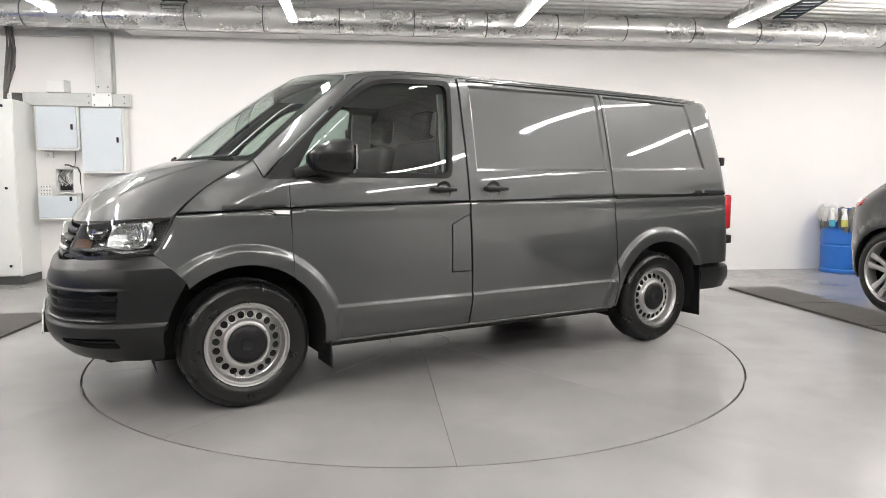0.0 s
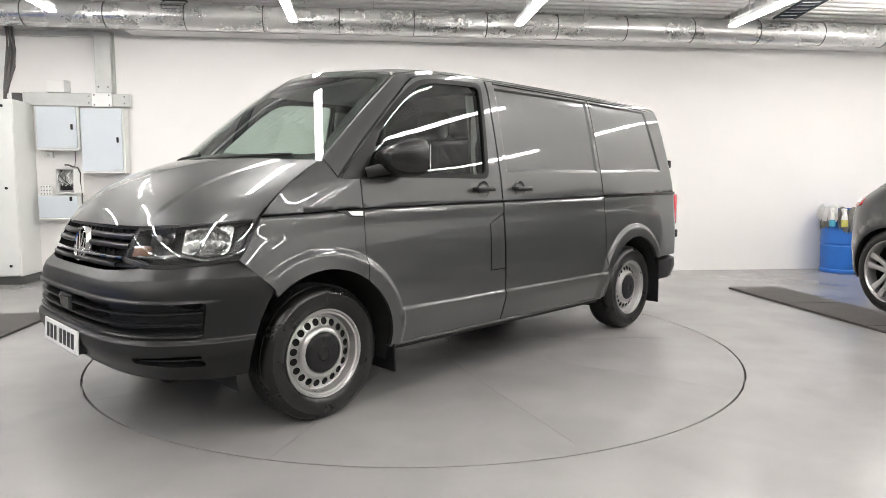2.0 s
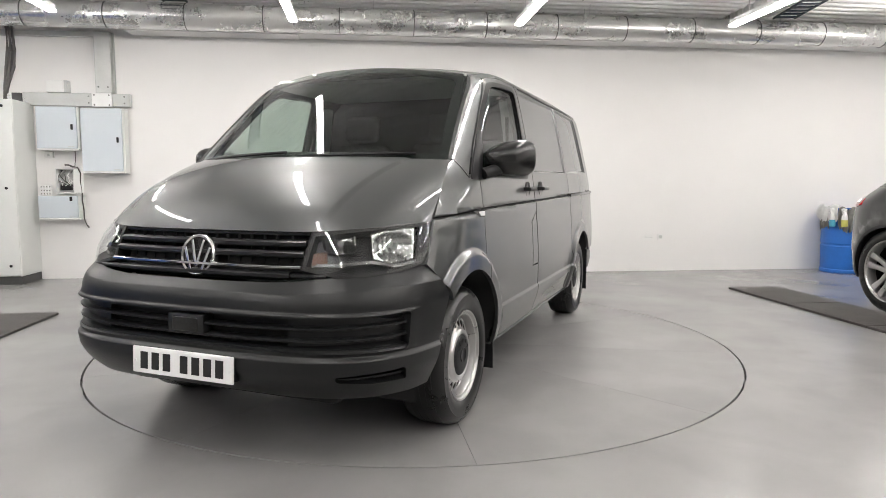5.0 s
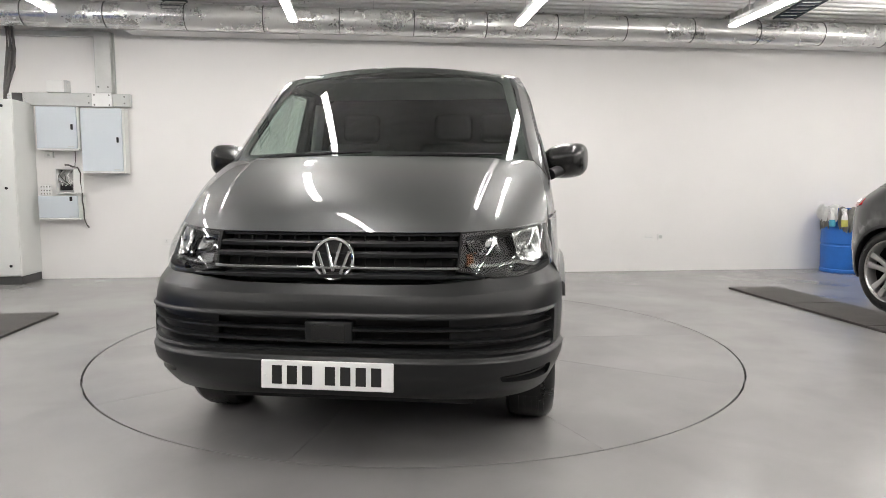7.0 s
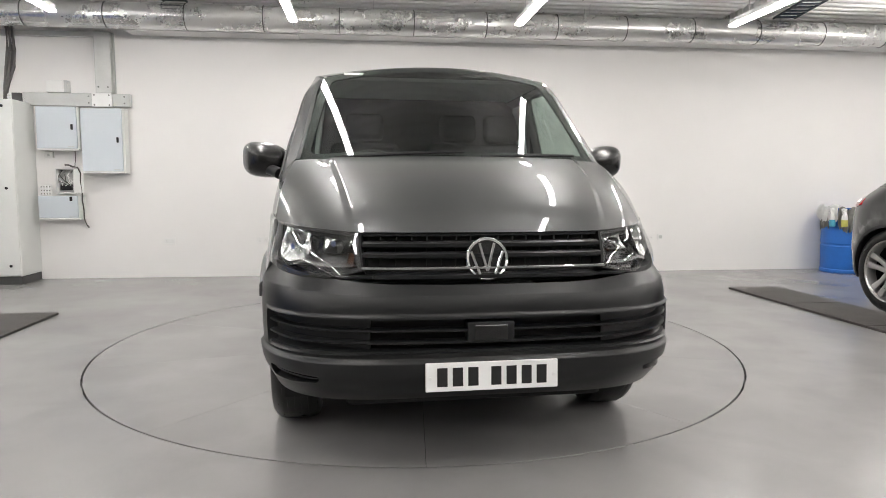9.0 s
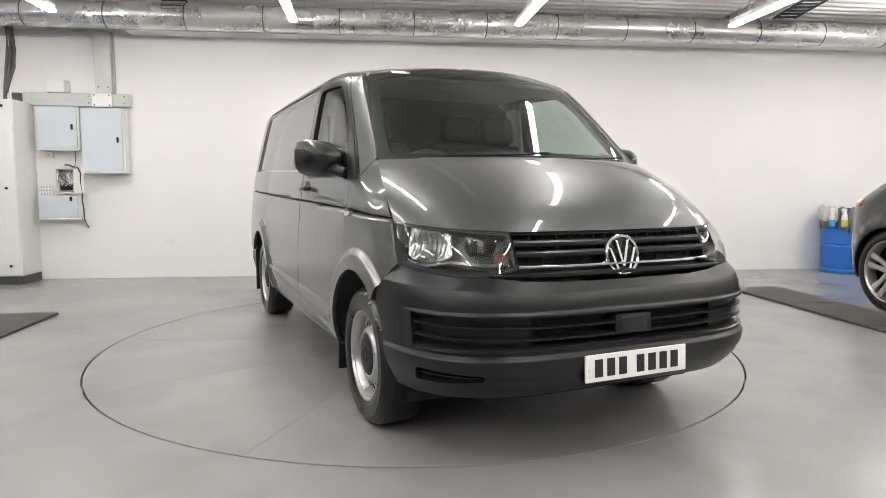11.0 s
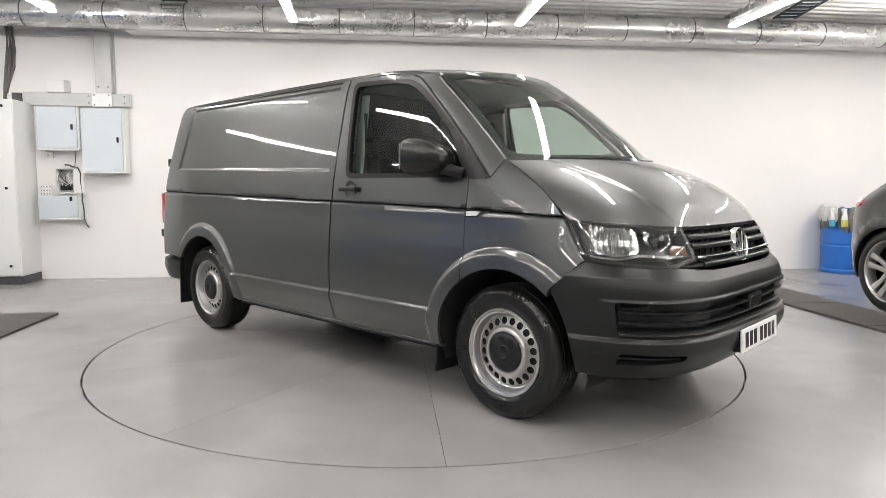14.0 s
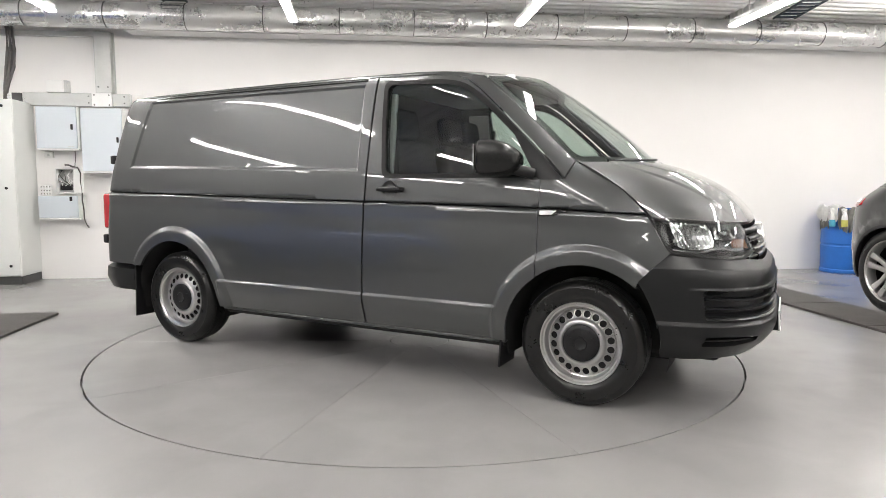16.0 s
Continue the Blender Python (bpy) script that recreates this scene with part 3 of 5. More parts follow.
for s in (1, -1):
    inw = Vector((0, -s, 0))
    sf = side_surface(s)
    # wings and pillars
    skin("front_wing", shrink(FENDER, GAP), side_surface(s, strip=False), PAINT, van, step=0.03, rings=WHEELS[:1], lines=CREASE_FRONT, inward=inw, flip=s > 0)
    skin("roof_rail", shrink(PILLAR, 0.0012), side_surface(s, strip=False), PAINT, van, step=0.03, inward=inw, flip=s > 0)
    # the front door with its window
    if s > 0:
        outline = []
        for p in DOOR:
            outline.append(p)
            if p == (0.160, 1.07):
                outline += [(0.159, 0.990), (0.290, 0.928), (0.297, 0.640), (0.156, 0.640)]
    else:
        outline = DOOR
    door = skin("front_door", shrink(outline, GAP), sf, PAINT, van, "dark grey cab door", step=0.03, rings=WHEELS[:1], lines=CREASE_LINES + LEDGE_LINES, holes=[rounded(shrink(GLASS_OUT, -0.022), 0.05, 4)], inward=inw, flip=s > 0)
    skin("window_seal", rounded(shrink(GLASS_OUT, -0.0225), 0.05, 4), lambda x, z: Vector((x, s * (body_y(x, z) + 0.0015), z)), SEAL, door, "black rubber window seal", step=0.05, holes=[rounded(shrink(GLASS_OUT, 0.006), 0.045, 4)], depth=0.012, inward=inw, flip=s > 0)
    skin("door_glass", rounded(GLASS_OUT, 0.045, 4), lambda x, z: Vector((x, s * (body_y(x, z) - 0.013), z)), GLASS, door, "tinted door glass", step=0.022, depth=0, flip=s > 0)
    skin("mirror_sail", rounded([(1.388, 1.190), (1.255, 1.190), (1.090, 1.452), (1.118, 1.452), (1.165, 1.415)], 0.02, 3), lambda x, z: Vector((x, s * (body_y(x, z) + 0.006), z)), BLACK_PLASTIC, door, "black mirror corner", step=0.04, depth=0.025, inward=inw, flip=s > 0)
    if s > 0:
        skin("fuel_flap", shrink(FLAP, 0.0015), sf, PAINT, van, step=0.03, inward=inw, flip=True)
        slide = skin("sliding_door", shrink(SLIDE, GAP), side_surface(s, dent=planes(DENT_A)), PAINT, van, "dark grey sliding door with a pressed upper panel", step=0.03, lines=CREASE_LINES + LEDGE_LINES + dent_lines(DENT_A), inward=inw, flip=True)
        skin("rear_quarter", shrink(QUARTER, GAP), side_surface(s, strip=False, dent=planes(DENT_B)), PAINT, van, step=0.03, rings=WHEELS[1:], lines=CREASE_LINES + dent_lines(DENT_B), inward=inw, flip=True)
        bm = bmesh.new()
        for k in range(12):
            x0, x1 = -1.05 - k * 0.1, -1.05 - (k + 1) * 0.1
            y0, y1 = body_y(x0, 1.08) + 0.014, body_y(x1, 1.08) + 0.014
            q = [(x0, y0, crease_z(x0) - 0.013), (x1, y1, crease_z(x1) - 0.013), (x1, y1, crease_z(x1) + 0.008), (x0, y0, crease_z(x0) + 0.008)]
            a = [bm.verts.new(p) for p in q]
            b = [bm.verts.new((p[0], p[1] - 0.03, p[2])) for p in q]
            for i in range(4):
                bm.faces.new((a[i], a[(i + 1) % 4], b[(i + 1) % 4], b[i]))
            bm.faces.new(a)
        part("door_rail", bm, GLOSS_BLACK, van, "black sliding door rail")
    else:
        skin("side_panel", shrink(FULL, GAP), side_surface(s, dent=planes(DENT_C)), PAINT, van, "dark grey fixed side with one long pressed panel", step=0.03, rings=WHEELS[1:], lines=CREASE_LINES + LEDGE_LINES + dent_lines(DENT_C), inward=inw, flip=False)
    # dark structure behind the gaps
    hull = [(1.80, 0.99), (1.42, 1.19), (1.20, 1.37), (1.0, 1.555), (0.84, 1.70), (0.70, 1.785), (0.5, 1.80), (-2.20, 1.80), (-2.31, 1.1), (-2.31, 0.56), (-1.88, 0.56)] + arc(-1.50, 0.335, 0.45, 150, 5, 12) + [(-1.0, 0.32), (1.0, 0.32)] + arc(1.51, 0.335, 0.45, 175, 50, 12) + [(1.86, 0.76), (1.89, 0.82)]
    skin("inner_side", hull, lambda x, z: Vector((x, s * (body_y(x, z) - 0.028 - 0.02 * ease(1.3, 1.8, x)), z)), SHELL, van, step=0.08, holes=[rounded(shrink(GLASS_OUT, 0.0), 0.045, 4)], depth=0.03, inward=inw, flip=s > 0)
    # dark gutter seal above the side panels
    bm = bmesh.new()
    tube_along(bm, [(0.09 - 0.13 * k, s * (body_y(0.09 - 0.13 * k, 1.805) + 0.001), 1.805 - 0.010 * ease(-1.6, -1.99, 0.09 - 0.13 * k)) for k in range(17)], 0.0055, 8)
    part("gutter_seal", bm, SEAL, van, "black gutter seal", smooth=60)
    # sill
    bm = bmesh.new()
    box(bm, (-1.06, s * 0.78, 0.262), (1.07, s * 0.852, 0.318), 0.01)
    part("sill", bm, SHELL, van, "dark sill under the doors")
    bm = bmesh.new()
    y = body_y(0.0, 0.306)
    box(bm, (-1.062, s * (y - 0.03), 0.291), (1.082, s * (y + 0.006), 0.305), 0.005, 3)
    part("sill_edge", bm, PAINT, van, smooth=60)


def front_edge(a):
    t = radians(58.2) * a
    z = 0.972 + 0.033 * max(0.0, (abs(a) - 0.45) / 0.55) ** 1.3
    return front_point(t, z, -0.004)


def screen_base(a):
    return Vector((1.735 - 0.30 * a * a, 0.793 * a, 1.287 + 0.004 * (1 - a * a)))


def bonnet_at(a, b):
    f, r = front_edge(a), screen_base(a)
    m = Vector((2.145 - 0.22 * a * a - 0.245 * a**4, 0.862 * a, 1.185 - 0.012 * a * a))
    p = f * (1 - b) ** 2 + m * 2 * b * (1 - b) + r * b * b
    fold = 0.50 + 0.27 * b
    p.z += 0.007 * ease(fold + 0.035, fold - 0.005, abs(a)) * ease(0.0, 0.25, b)
    return p


def grid_poly(a0, a1, b0, b1, n=24):
    return [(a0 + (a1 - a0) * k / n, b0) for k in range(n + 1)] + [(a1 - (a1 - a0) * k / n, b1) for k in range(n + 1)]


bonnet = skin("bonnet", grid_poly(-0.993, 0.993, 0.0, 0.985), bonnet_at, PAINT, van, "dark grey bonnet with two raised folds", step=0.04, lines=[((sg * (0.50 + d), 0), (1, -sg * 0.27)) for sg in (1, -1) for d in (-0.005, 0.005, 0.015, 0.025, 0.035)], depth=0.02)


def screen_top(a):
    return Vector((0.990 - 0.135 * a * a, 0.668 * a, 1.839 - 0.054 * abs(a) ** 2.2))


def screen_at(a, b):
    lo, hi = screen_base(a) + Vector((-0.012, 0, -0.012)), screen_top(a)
    p = lo.lerp(hi, b)
    bow = 0.050 * b * (1 - b) * 4 * (1 - 0.5 * a * a)
    return p + Vector((0.60, 0, 0.80)) * bow * 0.5


screen = skin("windscreen", grid_poly(-0.985, 0.985, 0.0, 0.99), screen_at, SCREEN, van, "tinted windscreen with a black border", step=0.06, depth=0)
skin("screen_border", grid_poly(-0.998, 0.998, -0.02, 1.0), lambda a, b: screen_at(a, b) - Vector((0.0036, 0, 0.0048)), SEAL, screen, "black screen border", step=0.06, holes=[rounded([(-0.925, 0.075), (0.925, 0.075), (0.915, 0.935), (-0.915, 0.935)], 0.06, 5)], depth=0.01)


def roof_half(x):
    return body_y(x, min(1.832, roof_edge(x))) if x < 0.40 else curve(x, [(0.40, 0.735), (0.60, 0.722), (0.72, 0.704), (0.87, 0.672), (1.0, 0.62)])


def roof_edge(x):
    return curve(x, [(-2.3, 1.76), (-2.22, 1.786), (-2.13, 1.814), (-2.0, 1.829), (-1.8, 1.832), (0.40, 1.832), (0.60, 1.826), (0.72, 1.814), (0.87, 1.782), (1.0, 1.74)])


def roof_mid(x):
    return curve(x, [(-2.3, 1.81), (-2.22, 1.858), (-2.12, 1.888), (-1.95, 1.905), (-1.5, 1.916), (-0.5, 1.918), (0.2, 1.908), (0.6, 1.886), (0.85, 1.860), (1.0, 1.836)])


def roof_at(x, y):
    e, m = roof_edge(x), roof_mid(x)
    q = min(1.0, abs(y) / roof_half(x))
    z = m - (m - e) * q**2.4
    z -= 0.006 * (math.exp(-((abs(y) - 0.34) / 0.03) ** 2) + math.exp(-((abs(y) - 0.12) / 0.03) ** 2)) * ease(0.55, 0.4, x) * ease(-2.1, -1.95, x)
    return Vector((x, y, z))


front_curve = [(screen_top(k / 12).x - 0.004, screen_top(k / 12).y) for k in range(-12, 13)]
roof_poly = front_curve + [(x, roof_half(x) - 0.001) for x in (0.80, 0.72, 0.6, 0.4, 0.0, -1.0, -2.0, -2.1, -2.16, -2.205)] + [(-2.225, 0.45), (-2.235, 0.0), (-2.225, -0.45)] + [(x, -roof_half(x) + 0.001) for x in (-2.205, -2.16, -2.1, -2.0, -1.0, 0.0, 0.4, 0.6, 0.72, 0.80)]
skin("roof", roof_poly, roof_at, PAINT, van, "dark grey roof with shallow pressed grooves", step=0.05, depth=0.03, inward=Vector((0, 0, -1)))

# nose: bumper, grille, lamps
D = math.radians


def nose(out=0.0):
    return lambda t, z: front_point(t, z, out)


BUMP_HALF = [(0, 0.772), (10, 0.773), (20, 0.775), (25.5, 0.782), (32.4, 0.796), (39, 0.795), (46, 0.809), (51, 0.822), (54.0, 0.828)]
BUMP_TOP = [(D(-a), z) for a, z in reversed(BUMP_HALF)] + [(D(a), z) for a, z in BUMP_HALF[1:]]
RIGHT_END = [(D(59.0), 0.748), (D(62.0), 0.688), (D(60.6), 0.64), (D(58.6), 0.56), (D(57.2), 0.48), (D(56.2), 0.40), (D(55.2), 0.312)]
BUMP_LOW = [(D(a), z) for a, z in ((50, 0.305), (35, 0.312), (15, 0.325), (0, 0.327), (-15, 0.325), (-35, 0.312), (-50, 0.305))]
LEFT_END = [(-t, z) for t, z in reversed(RIGHT_END)]
VENT_HALF = [(0, 0.648), (23, 0.649), (38, 0.654), (48, 0.660)]
VENT_LOW = [(47.2, 0.512), (38, 0.514), (23, 0.516), (0, 0.517)]
VENT = [(D(-a), z) for a, z in reversed(VENT_HALF)] + [(D(a), z) for a, z in VENT_HALF[1:]] + [(D(a), z) for a, z in VENT_LOW] + [(D(-a), z) for a, z in reversed(VENT_LOW[:-1])]
POCKET = [(D(32.5), 0.424), (D(40), 0.432), (D(46.5), 0.437), (D(47.3), 0.378), (D(40), 0.382), (D(33), 0.400)]


def lip_z(t):
    """Where the bumper's upper lip breaks into its sloping top."""
    a = abs(math.degrees(t))
    return 0.736 + 0.022 * ease(20, 48, a)


def bumper_at(t, z):
    out = 0.016 * ease(0.502, 0.480, z) * ease(0.33, 0.44, z)
    out += 0.008 - 0.36 * max(0.0, z - lip_z(t))
    out += 0.010 * ease(0.672, 0.655, z) * ease(0.500, 0.520, z) * ease(51, 46, abs(math.degrees(t)))
    return front_point(t, z, out)


bumper = skin("front_bumper", BUMP_TOP + RIGHT_END + BUMP_LOW + LEFT_END, bumper_at, BUMPER, van, "grained grey-black plastic front bumper", step=0.035, lines=[((0, z), (0, 1)) for z in (0.44, 0.478, 0.485, 0.491, 0.497, 0.503, 0.655, 0.664, 0.673, 0.733, 0.739, 0.746, 0.754, 0.762)], holes=[rounded(VENT, 0.02, 3), rounded(POCKET, 0.015, 3), rounded([(-t, z) for t, z in reversed(POCKET)], 0.015, 3)], depth=0.05)


def blade(name, t0, t1, z_of, tall, deep, out, material, parent, label="", n=40):
    """A horizontal bar that follows the curve of the nose."""
    bm = bmesh.new()
    rings = []
    for k in range(n + 1):
        t = t0 + (t1 - t0) * k / n
        z = z_of(t)
        f, g = front_point(t, z, out), front_point(t, z, out - deep)
        h = Vector((0, 0, tall / 2))
        c = (f - g) * 0.22
        rings.append([bm.verts.new(p) for p in (g - h, f - c - h, f - h * 0.45, f + h * 0.45, f - c + h, g + h)])
    for a, b in zip(rings, rings[1:]):
        for k in range(6):
            bm.faces.new((a[k], a[(k + 1) % 6], b[(k + 1) % 6], b[k]))
    bm.faces.new(rings[0])
    bm.faces.new(rings[-1])
    return part(name, bm, material, parent, label, smooth=35)


skin("vent_back", shrink(VENT, -0.02), nose(-0.055), SHELL, bumper, "dark vent opening", step=0.06, depth=0)
for z0, lift in ((0.603, 0.013), (0.557, 0.012), (0.524, 0.0)):
    blade("vent_fin", D(-47.0), D(47.0), lambda t, z0=z0, lift=lift: z0 + lift * (abs(t) / 0.82) ** 2, 0.015, 0.045, 0.008, BUMPER, bumper)
for sg in (1, -1):
    blind = [(sg * D(a), z) for a, z in ((24, 0.652), (36, 0.655), (47.6, 0.661), (47.0, 0.511), (36, 0.513), (24, 0.514))]
    skin("blind_panel", blind if sg > 0 else blind[::-1], nose(-0.020), BUMPER, bumper, "closed outer vent panel", step=0.06, depth=0.02)
for sg in (1, -1):
    skin("corner_pocket", shrink([(sg * t, z) for t, z in POCKET], -0.01), nose(-0.010), BUMPER, bumper, step=0.05, depth=0, flip=False)
    blade("pocket_fin", sg * D(33), sg * D(47), lambda t: 0.408 + 0.01 * (abs(t) - 0.6), 0.014, 0.04, 0.002, BUMPER, bumper, n=10)
bm = bmesh.new()
c = front_point(0, 0.595)
box(bm, (c.x - 0.05, -0.094, 0.553), (c.x + 0.014, 0.094, 0.636), 0.010, 2)
radar = part("sensor_frame", bm, BUMPER, bumper, "square black sensor frame", smooth=40)
bm = bmesh.new()
box(bm, (c.x - 0.02, -0.066, 0.564), (c.x + 0.0170, 0.066, 0.624), 0.004, 2)
part("sensor_cover", bm, GLOSS_BLACK, radar, "black sensor cover")
blade("lower_lip", D(-50), D(50), lambda t: 0.322 - 0.012 * (abs(t) / 0.87) ** 2, 0.03, 0.08, -0.03, BLACK_PLASTIC, bumper)

# grille
GRILLE_HALF = [(0, 0.773), (20, 0.776), (26, 0.784), (32, 0.798), (26.4, 0.826), (28.4, 0.967), (0, 0.969)]
GRILLE = [(D(a), z) for a, z in GRILLE_HALF] + [(D(-a), z) for a, z in reversed(GRILLE_HALF[1:-1])]
grille = skin("grille", GRILLE, nose(-0.06), SHELL, van, "black radiator grille with horizontal bars", step=0.06, depth=0)
for z0, w, tall, out in ((0.961, 28.0, 0.012, -0.012), (0.923, 27.4, 0.027, -0.004), (0.883, 26.9, 0.026, 0.0), (0.802, 24.0, 0.026, 0.0)):
    blade("grille_bar", D(-w), D(w), lambda t, z0=z0: z0, tall, 0.045, out, BUMPER, grille)
for sg in (1, -1):
    blade("grille_corner", sg * D(24.2), sg * D(31.5), lambda t: 0.802 - 0.02 * (abs(t) - 0.42), 0.016, 0.03, -0.004, BUMPER, grille, n=10)
blade("chrome_strip", D(-26.4), D(26.4), lambda t: 0.836, 0.016, 0.03, 0.006, CHROME, grille, "thin chrome strip")
bm = bmesh.new()
for k in range(15):
    t = D(-24 + 48 * k / 14)
    p = front_point(t, 0.87, -0.05)
    box(bm, (p.x - 0.01, p.y - 0.003, 0.79), (p.x + 0.004, p.y + 0.003, 0.955))
part("grille_mesh", bm, BLACK_PLASTIC, grille)

badge_x = front_point(0, 0.871).x + 0.006
badge = empty("badge", pose(badge_x, 0, 0.870, 0, -10, 0), "", "")
badge.parent = van
bm = bmesh.new()
for prof in ([(0.074, 0.0), (0.082, 0.004), (0.0865, 0.0), (0.0865, -0.03), (0.074, -0.03)],):
    lathe(bm, prof, 48, "Z", closed=True)
bmesh.ops.rotate(bm, verts=bm.verts[:], cent=(0, 0, 0), matrix=Matrix.Rotation(radians(90), 3, "Y"))
part("badge_ring", bm, CHROME, badge, "round chrome ring", smooth=50)
bm = bmesh.new()
rod(bm, (-0.03, 0, 0), (-0.010, 0, 0), 0.075, 40)
part("badge_disc", bm, GLOSS_BLACK, badge, "black disc", smooth=40)
for y0, z0, y1, z1 in ((-0.064, 0.030, -0.030, -0.062), (0.064, 0.030, 0.030, -0.062), (-0.030, 0.062, 0.0, -0.050), (0.030, 0.062, 0.0, -0.050)):
    bm = bmesh.new()
    v = Vector((0, y1 - y0, z1 - z0))
    m = Matrix.Translation((-0.004, (y0 + y1) / 2, (z0 + z1) / 2)) @ v.to_track_quat("Z", "X").to_matrix().to_4x4()
    box(bm, (-0.006, -0.0085, -v.length / 2), (0.006, 0.0085, v.length / 2), 0.002, 1, m=m)
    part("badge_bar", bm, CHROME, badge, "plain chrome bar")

# number plate: bars in place of its characters
plate_p = front_point(0, 0.43, 0.006)
plate = part("number_plate", boxed((-0.005, -0.26, -0.0555), (0.005, 0.26, 0.0555), 0.004, 2), PLATE_WHITE, van, "white number plate with plain black bars", at=pose(plate_p.x + 0.030, 0, 0.431, 0, -3, 0))
for k, y in enumerate((-0.196, -0.136, -0.076, 0.014, 0.074, 0.134, 0.194)):
    part("plate_bar", boxed((0.005, y - 0.020, -0.036), (0.0066, y + 0.020, 0.036), 0.0005, 1), PLATE_BLACK, plate)
for y in (-0.243, 0.243):
    bm = bmesh.new()
    rod(bm, (0.004, y, -0.004), (0.008, y, -0.004), 0.006, 12)
    part("plate_screw", bm, WHITE_PLASTIC, plate)
part("plate_holder", boxed((-0.045, -0.255, -0.052), (-0.0052, 0.255, 0.052), 0.004, 1), BLACK_PLASTIC, plate)

# headlamps
def cover_at(t, z):
    """The clear cover, bowed out a little from the nose."""
    a = (abs(math.degrees(t)) - 42) / 16
    return front_point(t, z, -0.006 + 0.020 * max(0.0, 1 - ((z - 0.90) / 0.105) ** 2) * max(0.0, 1 - a * a))


for s in (1, -1):
    LAMP = [(D(a), z) for a, z in ((28.7, 0.967), (37.4, 0.982), (50, 1.001), (58.3, 1.011), (57.0, 0.94), (55.6, 0.872), (53.6, 0.832), (46, 0.812), (39, 0.799), (33.5, 0.800), (26.5, 0.828))]
    LAMP = [(s * t, z) for t, z in LAMP]
    if s < 0:
        LAMP.reverse()
    lamp = skin("headlamp", LAMP, nose(-0.075), LAMP_BEZEL, van, "clear-covered headlamp with chrome reflectors", step=0.05, depth=0)
    skin("lamp_cover", shrink(LAMP, 0.001), cover_at, LAMP_GLASS, lamp, "clear lamp cover", step=0.05, depth=0).visible_shadow = False
    skin("lamp_rim", shrink(LAMP, -0.004), nose(-0.007), SEAL, lamp, "black lamp rim", step=0.05, holes=[shrink(LAMP, 0.014)], depth=0.06)
    for name, poly in (("main_reflector", [(41.5, 0.972), (52.8, 0.982), (51.5, 0.858), (46.5, 0.842), (41.2, 0.862)]), ("inner_reflector", [(31.0, 0.958), (38.2, 0.966), (38.0, 0.886), (31.6, 0.886)])):
        q = [(s * D(a), z) for a, z in poly]
        if s < 0:
            q.reverse()
        ct, cz = sum(p[0] for p in q) / len(q), sum(p[1] for p in q) / len(q)
        def bowl(t, z, ct=ct, cz=cz):
            r = math.hypot((t - ct) / 0.075, (z - cz) / 0.05)
            rib = 0.004 * math.sin((t - ct) * 260)
            return front_point(t, z, -0.026 - 0.045 * max(0.0, 1 - (r * 0.8) ** 2) + rib)
        ref = skin(name, rounded(q, 0.02, 3), bowl, REFLECTOR, lamp, "chrome reflector", step=0.012, depth=0.012)
        bm = bmesh.new()
        a, b = front_point(ct, cz, -0.065), front_point(ct, cz, -0.030)
        rod(bm, a, b, 0.013, 16)
        part("bulb_cap", bm, CHROME, ref)
    strip = [(28.0, 0.848), (34, 0.846), (41, 0.856), (46.5, 0.836), (52.5, 0.850), (52.5, 0.842), (46.5, 0.826), (41, 0.845), (34, 0.834), (28.0, 0.838)]
    q = [(s * D(a), z) for a, z in strip]
    if s < 0:
        q.reverse()
    skin("lower_strip", q, nose(-0.030), LAMP_SILVER, lamp, "dull silver lower strip", step=0.03, depth=0.02)
    # amber inner wall of the lamp's pot
    bm = bmesh.new()
    zs = [0.842 + 0.009 * k for k in range(6)]
    outer = [bm.verts.new(front_point(s * D(28.6 + 6 * (z - 0.84)), z, -0.014)) for z in zs]
    inner = [bm.verts.new(front_point(s * D(31.8), z, -0.070)) for z in zs]
    for a in range(len(zs) - 1):
        bm.faces.new((outer[a], outer[a + 1], inner[a + 1], inner[a]))
    part("indicator", bm, AMBER, lamp, "amber indicator")
    # flash on the wing: chrome wedge with a dark tail
    bm = bmesh.new()
    pts = [(1.276, 1.030), (1.368, 1.029), (1.344, 1.009), (1.276, 1.006)]
    outer = [bm.verts.new((x, s * (body_y(x, z) + 0.010), z)) for x, z in pts]
    inner = [bm.verts.new((x, s * (body_y(x, z) - 0.01), z)) for x, z in pts]
    bm.faces.new(outer)
    for i in range(4):
        bm.faces.new((outer[i], outer[(i + 1) % 4], inner[(i + 1) % 4], inner[i]))
    flash = part("side_repeater", bm, BRIGHT_TRIM, van, "bright silver wing flash")
    bm = bmesh.new()
    pts = [(1.271, 1.036), (1.440, 1.033), (1.395, 1.018), (1.354, 1.001), (1.271, 0.999)]
    outer = [bm.verts.new((x, s * (body_y(x, z) + 0.007), z)) for x, z in pts]
    inner = [bm.verts.new((x, s * (body_y(x, z) - 0.01), z)) for x, z in pts]
    bm.faces.new(outer)
    for i in range(5):
        bm.faces.new((outer[i], outer[(i + 1) % 5], inner[(i + 1) % 5], inner[i]))
    part("flash_surround", bm, GLOSS_BLACK, flash, "black surround")

